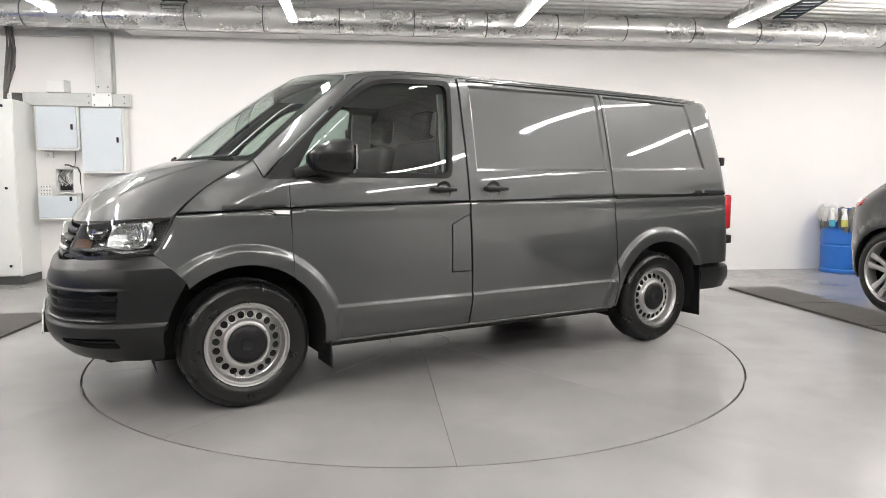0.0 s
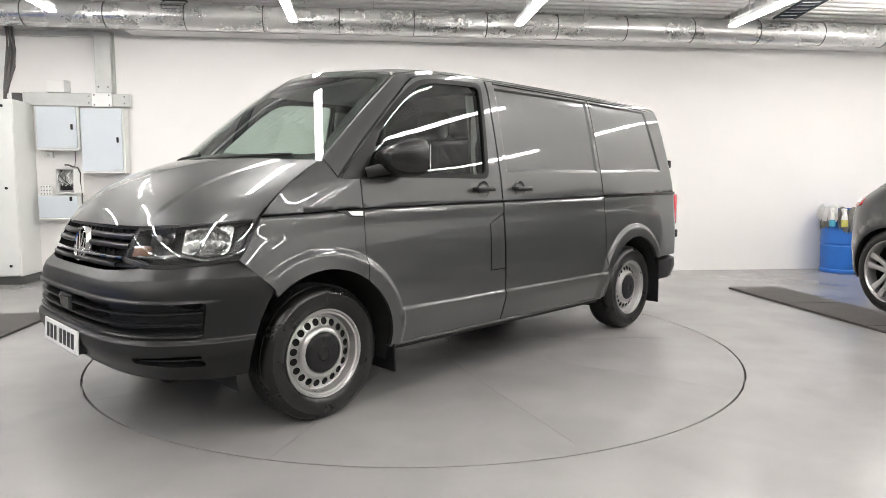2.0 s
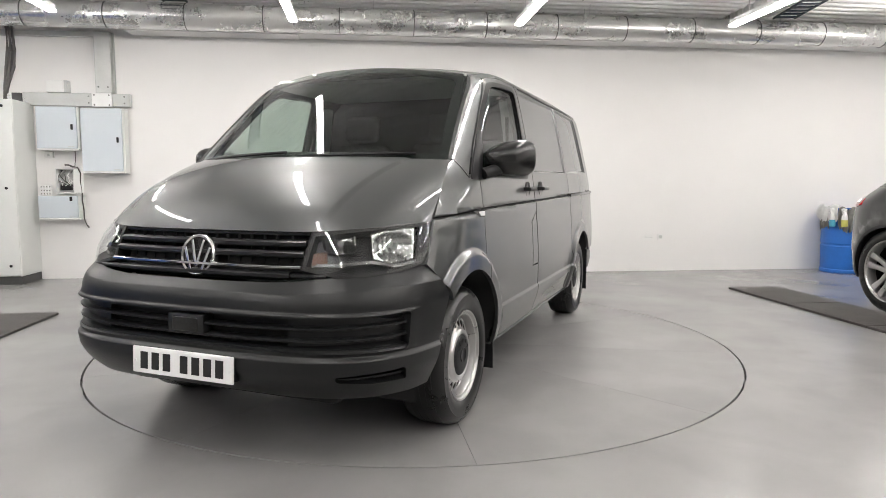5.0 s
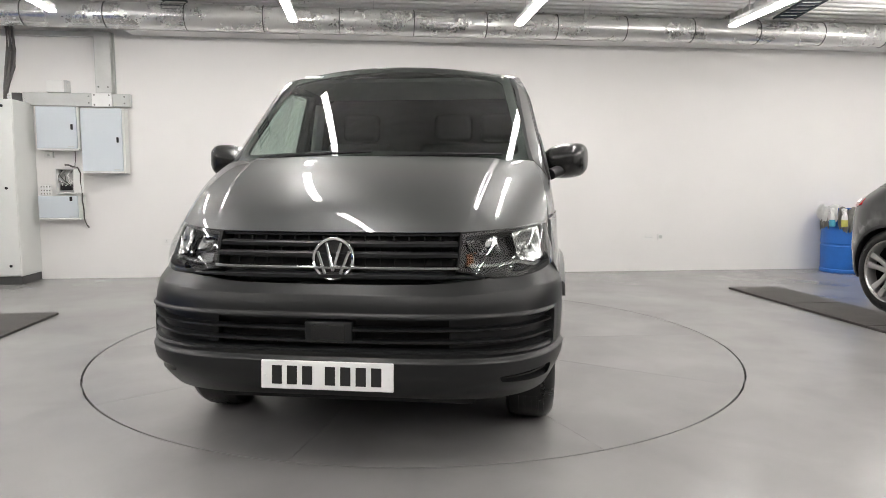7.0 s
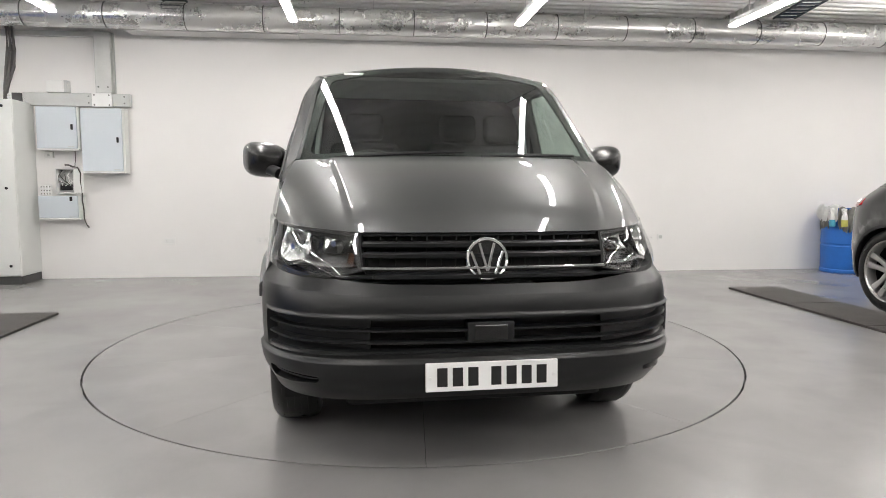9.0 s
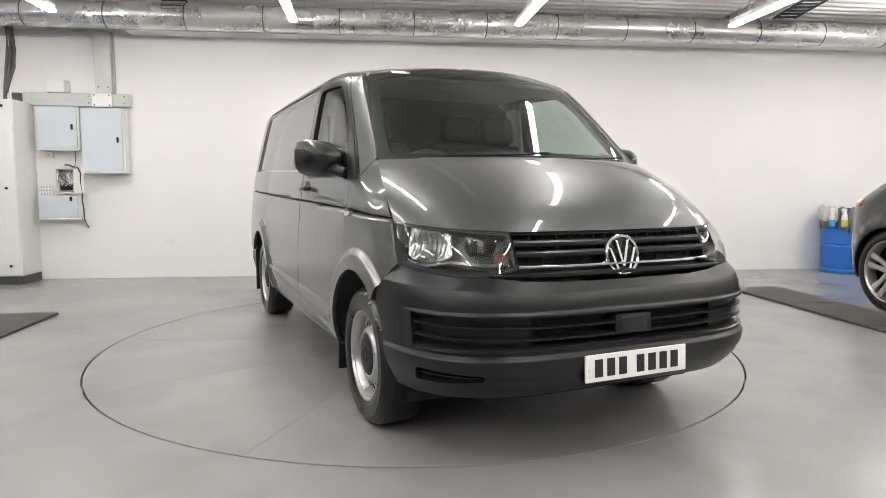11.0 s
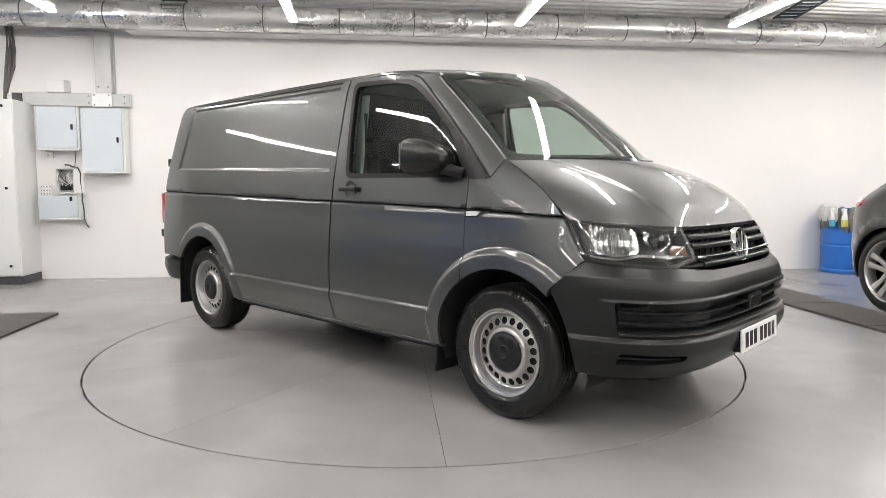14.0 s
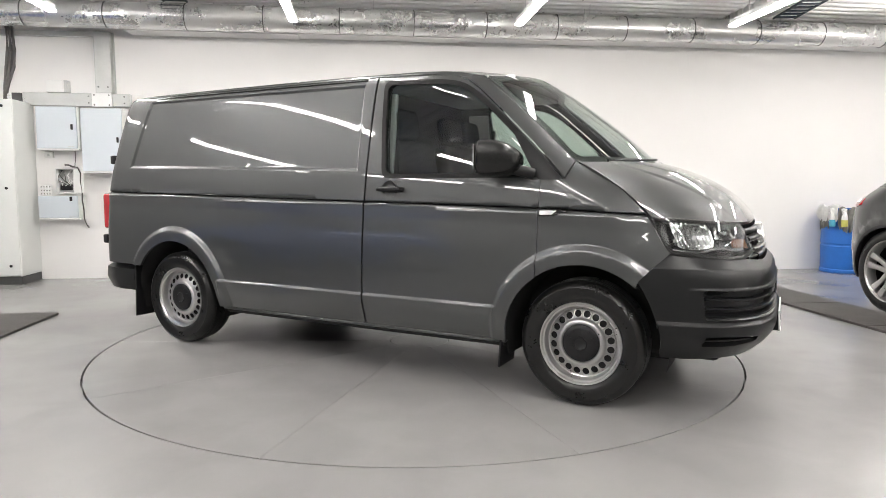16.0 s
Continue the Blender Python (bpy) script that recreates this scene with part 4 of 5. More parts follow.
# doors' handles
def door_handle(x, z, s, turn):
    y = body_y(x, z)
    h = part("door_handle", boxed((-0.082, -0.018, -0.013), (0.082, 0.018, 0.013), 0.011, 3), BLACK_PLASTIC, van, "black pull handle", at=pose(x, s * (y + 0.030), z), smooth=50)
    bm = bmesh.new()
    lathe(bm, [(0.0005, -0.002), (0.03, 0.0015), (0.045, 0.008), (0.050, 0.012), (0.0505, -0.02)], 32, "Y")
    if s < 0:
        bmesh.ops.scale(bm, vec=(1, -1, 1), verts=bm.verts[:])
    part("handle_recess", bm, PAINT, h, at=pose(-0.01 * turn, -s * 0.036, -0.002), smooth=60)
    for dx in (-0.07, 0.07):
        part("handle_foot", boxed((dx - 0.012, -s * 0.05, -0.011), (dx + 0.012, 0, 0.011), 0.003, 1), BLACK_PLASTIC, h)


for s in (1, -1):
    door_handle(0.345, 1.137, s, 1)
door_handle(-0.03, 1.140, 1, -1)

# mirrors
for s in (1, -1):
    mirror = empty("door_mirror", pose(1.13, s * 0.99, 1.303), "", "")
    mirror.parent = van
    bm = bmesh.new()
    n, mm = 28, 18
    rings = []
    for i in range(mm + 1):
        f = math.pi * i / mm
        ring = []
        for j in range(n):
            g = 2 * math.pi * j / n
            cx, cy, cz = math.cos(f), math.sin(f) * math.cos(g), math.sin(f) * math.sin(g)
            pw = lambda v, e: math.copysign(abs(v) ** e, v)
            x = pw(cx, 0.62) * (0.185 if cx > 0 else 0.045)
            y = pw(cy, 0.62) * 0.118
            fall = (max(0.0, x) / 0.185) ** 2.0
            z = pw(cz, 0.62) * (0.098 - 0.014 * max(0, -cy)) * (1 - (0.45 * fall if cz > 0 else 0.05 * fall))
            z += 0.010 * (y / 0.11)
            ring.append(bm.verts.new((x, s * (y - x * 0.15), z)))
        rings.append(ring)
    for a, b in zip(rings, rings[1:]):
        for j in range(n):
            bm.faces.new((a[j], a[(j + 1) % n], b[(j + 1) % n], b[j]))
    bmesh.ops.remove_doubles(bm, verts=bm.verts[:], dist=1e-4)
    part("housing", bm, MIRROR_BLACK, mirror, "black mirror housing", smooth=60, at=pose(-0.125, 0, -0.004, 0, 0, -s * 8))
    bm = bmesh.new()
    box(bm, (-0.094, -0.088, -0.062), (-0.086, 0.088, 0.068), 0.003, 2)
    part("mirror_glass", bm, CHROME, mirror, "mirror glass", at=pose(-0.082, 0, 0, 0, 0, -s * 8))
    bm = bmesh.new()
    tube_along(bm, [(0.10, -s * 0.10, -0.085), (0.06, -s * 0.07, -0.070), (0.0, -s * 0.03, -0.055)], 0.030, 12)
    part("mirror_arm", bm, BLACK_PLASTIC, mirror, smooth=50)

# wheels
def rim_disc():
    """Pressed steel wheel with a ring of round holes."""
    bm = bmesh.new()
    holes, r0, r1, rh, hr = 20, 0.130, 0.178, 0.1545, 0.0188
    for k in range(holes):
        a0, a1 = 2 * math.pi * k / holes, 2 * math.pi * (k + 1) / holes
        am = (a0 + a1) / 2
        tmp = bmesh.new()
        quad = [(r0, a0), (r0, am), (r0, a1), (r1, a1), (r1, am), (r1, a0)]
        vs = [tmp.verts.new((r * math.cos(a), r * math.sin(a), 0)) for r, a in quad]
        hs = [tmp.verts.new((rh * math.cos(am) + hr * math.cos(q), rh * math.sin(am) + hr * math.sin(q), 0)) for q in (2 * math.pi * j / 12 for j in range(12))]
        for loop in (vs, hs):
            for a, b in zip(loop, loop[1:] + loop[:1]):
                tmp.edges.new((a, b))
        bmesh.ops.triangle_fill(tmp, use_beauty=True, edges=tmp.edges[:], normal=(0, 0, 1))
        tmp.verts.index_update()
        new_v = [bm.verts.new((v.co.x, 0, v.co.y)) for v in tmp.verts]
        for f in tmp.faces:
            bm.faces.new([new_v[v.index] for v in f.verts])
        base = len(vs)
        for j in range(12):
            p, q = new_v[base + j], new_v[base + (j + 1) % 12]
            bp, bq = bm.verts.new(p.co + Vector((0, -0.004, 0))), bm.verts.new(q.co + Vector((0, -0.004, 0)))
            bm.faces.new((p, q, bq, bp))
        tmp.free()
    for v in bm.verts:
        r = math.hypot(v.co.x, v.co.z)
        v.co.y += -0.030 - 0.30 * (r - 0.130)
    lathe(bm, [(0.130, -0.030), (0.127, -0.021), (0.121, -0.013), (0.112, -0.009), (0.104, -0.011), (0.097, -0.022), (0.06, -0.03)], 80, "Y")
    lathe(bm, [(0.178, -0.0444), (0.182, -0.050), (0.188, -0.046), (0.192, -0.020), (0.197, -0.008), (0.206, -0.006), (0.212, 0.004), (0.219, 0.006), (0.221, -0.004), (0.216, -0.02)], 80, "Y")
    bmesh.ops.remove_doubles(bm, verts=bm.verts[:], dist=3e-4)
    return bm


def wheel(x, s):
    w = empty("wheel", pose(x, s * 0.885, 0.335), "", "")
    w.parent = van
    flip = pose(0, 0, 0, 0, 0, 0 if s > 0 else 180)
    bm = bmesh.new()
    lathe(bm, [(0.213, -0.19), (0.216, -0.005), (0.224, 0.004), (0.240, 0.013), (0.266, 0.018), (0.290, 0.014), (0.296, 0.0155), (0.304, 0.011), (0.318, 0.0), (0.328, -0.014), (0.333, -0.03), (0.335, -0.06), (0.335, -0.14), (0.333, -0.165), (0.322, -0.195), (0.29, -0.21), (0.25, -0.205), (0.213, -0.19)], 72, "Y")
    tyre = part("tyre", bm, TYRE, w, "black road tyre", at=flip, smooth=35)
    for y, dp in ((-0.045, 0), (-0.078, 0), (-0.108, 0), (-0.140, 0)):
        bm = bmesh.new()
        lathe(bm, [(0.3362, y - 0.011), (0.3362, y + 0.011), (0.330, y + 0.012), (0.330, y - 0.012)], 72, "Y", closed=True)
        part("tread_rib", bm, TYRE, tyre, smooth=35)
    rim = part("rim", rim_disc(), RIM, w, "silver steel rim with round holes", at=flip, smooth=40)
    bm = bmesh.new()
    lathe(bm, [(0.0005, -0.002), (0.030, -0.002), (0.034, 0.001), (0.038, -0.003), (0.075, -0.004), (0.093, -0.008), (0.0985, -0.014), (0.0985, -0.03)], 48, "Y")
    cap = part("hub_cap", bm, BLACK_PLASTIC, rim, "black hub cap", smooth=40)
    bm = bmesh.new()
    for k in range(5):
        a = radians(90 + (k - 2) * 32)
        m = Matrix.Rotation(-a + math.pi / 2, 4, "Y") @ Matrix.Translation((0, -0.004, 0.070))
        box(bm, (-0.003, -0.004, -0.010), (0.003, 0.0025, 0.010), 0.001, 1, m=m)
    part("cap_rib", bm, BLACK_PLASTIC, cap)
    bm = bmesh.new()
    rod(bm, (0, -0.09, 0), (0, -0.055, 0), 0.20, 40)
    part("brake_drum", bm, SHELL, w, "dark brake behind the rim", at=flip)


for x in AXLES:
    for s in (1, -1):
        wheel(x, s)

# arches, underside, flaps
for cx, cz in WHEELS:
    for s in (1, -1):
        bm = bmesh.new()
        pts = arc(cx, cz, 0.432, -15, 195, 30)
        a = [bm.verts.new((x, s * (body_y(x, max(0.3, z)) - 0.035), z)) for x, z in pts]
        b = [bm.verts.new((x, s * 0.55, z)) for x, z in pts]
        for i in range(len(pts) - 1):
            bm.faces.new((a[i], a[i + 1], b[i + 1], b[i]))
        bm.faces.new(b)
        part("arch_liner", bm, SHELL, van, "dark wheel arch liner", smooth=60)
bm = bmesh.new()
box(bm, (-2.25, -0.56, 0.24), (2.15, 0.56, 0.60), 0.03)
box(bm, (-1.04, -0.80, 0.255), (1.05, 0.80, 0.40), 0.02)
box(bm, (-2.28, -0.80, 0.36), (-1.96, 0.80, 0.60), 0.02)
part("underside", bm, SHELL, van, "dark underside")
bm = bmesh.new()
for x in AXLES:
    rod(bm, (x, -0.75, 0.32), (x, 0.75, 0.32), 0.045, 12)
part("axle", bm, SHELL, van)
for s in (1, -1):
    bm = bmesh.new()
    box(bm, (1.030, s * 0.67, 0.205), (1.042, s * 0.895, 0.36), 0.004, 2, m=pose(0, 0, 0, 0, 3, 0))
    part("mud_flap", bm, BLACK_PLASTIC, van, "black mud flap")
    bm = bmesh.new()
    box(bm, (-1.985, s * 0.66, 0.085), (-1.972, s * 0.905, 0.48), 0.004, 2, m=pose(0, 0, 0, 0, 2, 0))
    part("mud_flap", bm, BLACK_PLASTIC, van, "black mud flap")

# rear end
bm = bmesh.new()
prof = [(0.56, rear_x(0.56)), (0.8, rear_x(0.8)), (1.1, rear_x(1.1)), (1.3, rear_x(1.3)), (1.5, rear_x(1.5)), (1.7, rear_x(1.7)), (1.79, rear_x(1.79) + 0.003), (1.835, rear_x(1.835) + 0.012)]
rows = []
for z, x in prof:
    hw = body_y(x + 0.004, min(z, 1.82)) - 0.002
    if z > 1.80:
        hw = 0.56
    rows.append([bm.verts.new((x - 0.035 * (1 - (y / hw) ** 4), y, z)) for y in (hw * k / 8 for k in range(-8, 9))])
for a, b in zip(rows, rows[1:]):
    for k in range(16):
        bm.faces.new((a[k], a[k + 1], b[k + 1], b[k]))
part("rear_door", bm, PAINT, van, "dark grey rear doors", smooth=50)
bm = bmesh.new()
outline = [(-1.985, 0.90), (-2.20, 0.90), (-2.36, 0.86), (-2.45, 0.78), (-2.485, 0.55), (-2.49, 0.0)]
outline = outline + [(x, -y) for x, y in reversed(outline[:-1])]
lo = [bm.verts.new((x + (0.05 if x < -2.1 else 0.0), y * 0.985, 0.352)) for x, y in outline]
mid = [bm.verts.new((x, y, 0.44)) for x, y in outline]
hi = [bm.verts.new((x + 0.01, y, 0.515)) for x, y in outline]
top = [bm.verts.new((x + (0.07 if x < -2.1 else 0.0), y * 0.95, 0.553)) for x, y in outline]
for a, b in ((lo, mid), (mid, hi), (hi, top)):
    for k in range(len(outline) - 1):
        bm.faces.new((a[k], a[k + 1], b[k + 1], b[k]))
bm.faces.new(top)
bm.faces.new(lo)
for a in (0, -1):
    bm.faces.new((lo[a], mid[a], hi[a], top[a]))
part("rear_bumper", bm, BUMPER, van, "grained grey-black plastic rear bumper", smooth=35)
for s in (1, -1):
    bm = bmesh.new()
    box(bm, (-2.372, s * 0.765, 0.815), (-2.268, s * 0.868, 1.093), 0.022, 3)
    part("tail_lamp", bm, RED_LENS, van, "red tail lamp", smooth=50)
    for z in (1.355, 0.735):
        x = rear_x(z)
        bm = bmesh.new()
        box(bm, (x - 0.022, s * (body_y(x + 0.03, z) - 0.035), z - 0.034), (x + 0.028, s * (body_y(x + 0.03, z) + 0.012), z + 0.034), 0.01, 2)
        part("rear_hinge", bm, BLACK_PLASTIC, van, "black rear door hinge", smooth=50)

# cabin
bm = bmesh.new()
for x in (0.02, 0.05):
    for y, z in ((-0.80, 0.45), (0.80, 0.45), (0.80, 1.22), (0.70, 1.70), (0.60, 1.80), (-0.60, 1.80), (-0.70, 1.70), (-0.80, 1.22)):
        bm.verts.new((x, y, z))
bm.verts.ensure_lookup_table()
bm.faces.new(bm.verts[:8])
bm.faces.new(bm.verts[8:])
for k in range(8):
    bm.faces.new((bm.verts[k], bm.verts[(k + 1) % 8], bm.verts[8 + (k + 1) % 8], bm.verts[8 + k]))
part("bulkhead", bm, BULKHEAD, van, "dark bulkhead panel")
part("cabin_floor", boxed((0.052, -0.78, 0.42), (1.03, 0.78, 0.45)), BULKHEAD, van)
bm = bmesh.new()
prof = [(1.72, 1.262), (1.50, 1.268), (1.30, 1.255), (1.16, 1.205), (1.10, 1.10), (1.14, 0.90), (1.40, 0.86), (1.72, 0.86)]
a = [bm.verts.new((x - (0.30 if x > 1.4 else 0.0) * 0.9, -0.775, z)) for x, z in prof]
mids = [bm.verts.new((x, 0.0, z)) for x, z in prof]
b = [bm.verts.new((x - (0.30 if x > 1.4 else 0.0) * 0.9, 0.775, z)) for x, z in prof]
for p, q in ((a, mids), (mids, b)):
    for k in range(len(prof)):
        bm.faces.new((p[k], p[(k + 1) % len(prof)], q[(k + 1) % len(prof)], q[k]))
bm.faces.new(a)
bm.faces.new(b)
dash = part("dashboard", bm, TRIM_GREY, van, "dark grey dashboard", smooth=30)
bm = bmesh.new()
prof = []
for k in range(33):
    q = 2 * math.pi * k / 32
    prof.append((0, 0.19 * math.cos(q), 0.19 * math.sin(q)))
tube_along(bm, prof, 0.016, 10)
rod(bm, (-0.01, -0.18, 0.01), (-0.01, 0.18, 0.01), 0.014, 8)
rod(bm, (0.0, 0, 0), (0.0, 0, -0.18), 0.014, 8)
rod(bm, (-0.02, 0, 0), (0.25, 0, -0.05), 0.06, 16, 0.04)
part("steering_wheel", bm, BLACK_PLASTIC, dash, "black steering wheel", at=pose(1.06, -0.40, 1.18, 0, 32, 0), smooth=50)
part("binnacle", boxed((-0.12, -0.20, -0.06), (0.14, 0.20, 0.075), 0.05, 4), TRIM_GREY, dash, at=pose(1.25, -0.40, 1.255), smooth=50)
for y, w in ((-0.40, 0.25), (0.26, 0.24), (0.58, 0.20)):
    seat = part("seat", boxed((0.28, y - w, 0.72), (0.80, y + w, 0.90), 0.05, 3), SEAT_CLOTH, van, "dark cloth cab seat", smooth=50)
    bm = bmesh.new()
    box(bm, (-0.07, -w + 0.01, 0.0), (0.07, w - 0.01, 0.62), 0.05, 3)
    part("backrest", bm, SEAT_CLOTH, seat, at=pose(0.30, y, 0.84, 0, -12, 0), smooth=50)
    part("headrest", boxed((-0.05, -0.13, 0.0), (0.05, 0.13, 0.19), 0.04, 3), SEAT_CLOTH, seat, at=pose(0.16, y, 1.47, 0, -10, 0), smooth=50)
for s in (1, -1):
    bm = bmesh.new()
    box(bm, (0.10, s * 0.735, 0.9), (0.27, s * 0.765, 1.72), 0.01, 2, m=None)
    for v in bm.verts:
        v.co.y += -s * 0.21 * max(0.0, v.co.z - 1.2) + s * 0.045
    part("pillar_trim", bm, PALE_TRIM, van, "pale grey pillar trim")
    bm = bmesh.new()
    tube_along(bm, [(0.30, s * 0.74, 1.60), (0.30, s * 0.75, 1.2), (0.32, s * 0.72, 0.9)], 0.012, 6)
    part("seat_belt", bm, SEAL, van)
part("headliner", boxed((-0.0, -0.66, 1.775), (0.86, 0.66, 1.795), 0.0), PALE_TRIM, van, "pale headliner")
# wipers
for y0, y1 in ((-0.60, 0.02), (0.10, 0.64)):
    bm = bmesh.new()
    p = [screen_at(q / 0.793, 0.012 + 0.035 * (q - y0) / (y1 - y0)) + Vector((0.008, 0, 0.010)) for q in np.linspace(y0, y1, 9)]
    tube_along(bm, p, 0.008, 6)
    part("wiper", bm, BLACK_PLASTIC, van, "black wiper")
bm = bmesh.new()
box(bm, (-0.001, -0.06, -0.012), (0.001, 0.06, 0.012))
p = screen_at(-0.72, 0.955)
part("screen_sticker", bm, PLATE_WHITE, screen, "white sticker", at=pose(p.x + 0.004, p.y, p.z + 0.004, 0, -52, 0))


# ---- fittings along the far wall ----
DUCT_V, DUCT_R = 3.20, 0.148


def duct_z(u):
    return 3.097 + 0.0036 * u


duct = empty("air_duct", at(0, DUCT_V, 0), "round foil-wrapped air duct hung under the ceiling", "air duct")
seams = [-6.79 + 0.872 * k for k in range(17)]
section = None
for u0, u1 in zip(seams, seams[1:]):
    bm = bmesh.new()
    n = 40
    rings = []
    for k in range(9):
        f = k / 8
        bulge = DUCT_R - 0.004 * (abs(f - 0.5) * 2) ** 8
        x = u0 + 0.002 + (u1 - u0 - 0.004) * f
        rings.append([bm.verts.new((x, bulge * math.cos(2 * math.pi * j / n), duct_z(x) + bulge * math.sin(2 * math.pi * j / n))) for j in range(n)])
    for a, b in zip(rings, rings[1:]):
        for j in range(n):
            bm.faces.new((a[j], a[(j + 1) % n], b[(j + 1) % n], b[j]))
    part("duct_section", bm, FOIL, duct, smooth=60)
    bm = bmesh.new()
    lathe(bm, [(DUCT_R - 0.006, -0.006), (DUCT_R + 0.0012, -0.004), (DUCT_R + 0.0012, 0.004), (DUCT_R - 0.006, 0.006)], 40, "Z")
    bmesh.ops.rotate(bm, verts=bm.verts[:], cent=(0, 0, 0), matrix=Matrix.Rotation(radians(90), 3, "Y"))
    part("duct_seam", bm, DARK_TAPE, duct, "dark joint band", at=pose(u1, 0, duct_z(u1)), smooth=60)
for k in range(1, 16, 3):
    bm = bmesh.new()
    u = seams[k] + 0.4
    for dv in (-0.10, 0.10):
        rod(bm, (u, dv, duct_z(u) + 0.1), (u, dv, CEIL), 0.004, 6)
    part("hanger", bm, STEEL, duct)

tray = empty("cable_tray", at(0, 0, 0), "pale perforated cable tray fixed high on the wall", "cable tray")
for k in range(5):
    u0, u1 = -3.2 + 2.0 * k, -3.2 + 2.0 * (k + 1) - 0.004
    zm = 3.005 + 0.006 * (u0 + u1) / 2
    bm = bmesh.new()
    box(bm, (u0, 3.42, zm - 0.02), (u1, 3.695, zm - 0.014))
    box(bm, (u0, 3.42, zm - 0.014), (u1, 3.426, zm + 0.05))
    for j in range(9):
        box(bm, (u0 + 0.1 + j * 0.21, 3.417, zm + 0.002), (u0 + 0.17 + j * 0.21, 3.4201, zm + 0.012), mat=1)
    part("tray_length", bm, [WHITE_PLASTIC, BEAM_GREY], tray)

# trunking frame above the enclosures
trunk = empty("cable_trunking", at(0, 0, 0), "grey galvanised cable trunking with bolted covers on the wall", "cable trunking")


def trunk_piece(name, lo, hi, screws=(), mat=BEAM_GREY):
    p = part(name, boxed(lo, hi, 0.004, 1), mat, trunk)
    for u, z in screws:
        bm = bmesh.new()
        rod(bm, (u, lo[1] - 0.004, z), (u, lo[1] + 0.002, z), 0.009, 10)
        part("bolt", bm, DARK_GREY, p)


trunk_piece("top_run", (-4.70, 3.62, 2.925), (-3.60, 3.70, 2.985))
trunk_piece("upright", (-3.620, 3.60, 2.262), (-3.430, 3.70, 2.985), [(-3.585, 2.335), (-3.475, 2.335)])
trunk_piece("upright_edge", (-3.428, 3.655, 2.262), (-3.412, 3.70, 2.985))
trunk_piece("cross_run", (-4.46, 3.62, 2.105), (-3.672, 3.70, 2.258), [(-3.71, 2.145), (-3.71, 2.222)])
trunk_piece("cross_end", (-3.438, 3.62, 2.105), (-3.235, 3.70, 2.258), [(-3.30, 2.145), (-3.30, 2.222)])
trunk_piece("joint_cover", (-3.668, 3.60, 2.098), (-3.440, 3.70, 2.2605), [(-3.640, 2.12), (-3.468, 2.12), (-3.640, 2.238), (-3.468, 2.238)], WHITE_PLASTIC)
trunk_piece("end_box", (-4.57, 3.60, 2.115), (-4.462, 3.70, 2.25), mat=DARK_GREY)
small = part("junction_box", boxed((-0.12, -0.10, 0.0), (0.12, 0.0, 0.145), 0.006, 2), BEAM_GREY, at=at(-4.06, 3.70, 2.262))
tagged(small, "small grey metal box sitting on the trunking", "junction box")
part("cover_lip", boxed((-0.116, -0.106, 0.004), (0.085, -0.1005, 0.141), 0.002, 1), WHITE_PLASTIC, small)


def enclosure(u0, u1, z0, z1, deep, label, lock=True):
    e = empty("wall_enclosure", at((u0 + u1) / 2, 3.70, z0), label, "electrical enclosure", "wall enclosures")
    w, h = (u1 - u0) / 2, z1 - z0
    part("body", boxed((-w, -deep + 0.03, 0), (w, 0, h), 0.006, 2), CAB_WHITE, e)
    door = part("door", boxed((-w - 0.004, -deep, 0.024), (w - 0.022, -deep + 0.028, h - 0.004), 0.006, 2), CAB_BLUE, e, "pale blue-grey steel door")
    part("bottom_lip", boxed((-w, -deep - 0.004, 0.0), (w, -deep + 0.029, 0.020), 0.004, 1), WHITE_PLASTIC, e)
    if lock:
        part("lock", boxed((w - 0.085, -deep - 0.012, h * 0.47), (w - 0.060, -deep - 0.0005, h * 0.47 + 0.065), 0.003, 1), BLACK_PLASTIC, door, "black lock")
    part("maker_plate", boxed((w - 0.125, -deep - 0.002, 0.040), (w - 0.055, -deep - 0.0003, 0.047)), BEAM_GREY, door)
    return e


enclosure(-4.275, -3.805, 1.57, 2.09, 0.18, "square pale blue-grey steel enclosure with a black lock")
enclosure(-3.775, -3.290, 1.30, 2.08, 0.18, "tall pale blue-grey steel enclosure with a black lock")
low = enclosure(-4.300, -3.835, 0.74, 1.03, 0.18, "low pale blue-grey steel enclosure under the open box", lock=False)
part("lock", boxed((0.125, -0.192, 0.225), (0.155, -0.1805, 0.278), 0.003, 1), BLACK_PLASTIC, low, "black lock")

# the open box with its swung lid and wiring
ob = empty("open_switch_box", at(-4.12, 3.70, 1.055), "small open white switch box with loose wiring inside", "switch box")
part("back", boxed((0.0, -0.01, 0.0), (0.215, 0.0, 0.305)), BEAM_GREY, ob)
for nm, lo, hi in (("side", (0.0, -0.12, 0), (0.012, -0.0102, 0.305)), ("side", (0.203, -0.12, 0), (0.215, -0.0102, 0.305)), ("side", (0.0122, -0.12, 0), (0.2028, -0.0102, 0.012)), ("side", (0.0122, -0.12, 0.293), (0.2028, -0.0102, 0.305))):
    part(nm, boxed(lo, hi, 0.002, 1), WHITE_PLASTIC, ob)
part("lid", boxed((0.0, -0.012, 0.0), (0.14, 0.0, 0.29), 0.004, 1), WHITE_PLASTIC, ob, at=pose(0.218, -0.115, 0.008, 0, 0, -25))
part("terminal_block", boxed((0.03, -0.06, 0.04), (0.15, -0.012, 0.11), 0.004, 1), BLACK_PLASTIC, ob)
part("terminal_block", boxed((0.05, -0.05, 0.15), (0.17, -0.012, 0.20), 0.004, 1), BEAM_GREY, ob)
rng = random.Random(4)
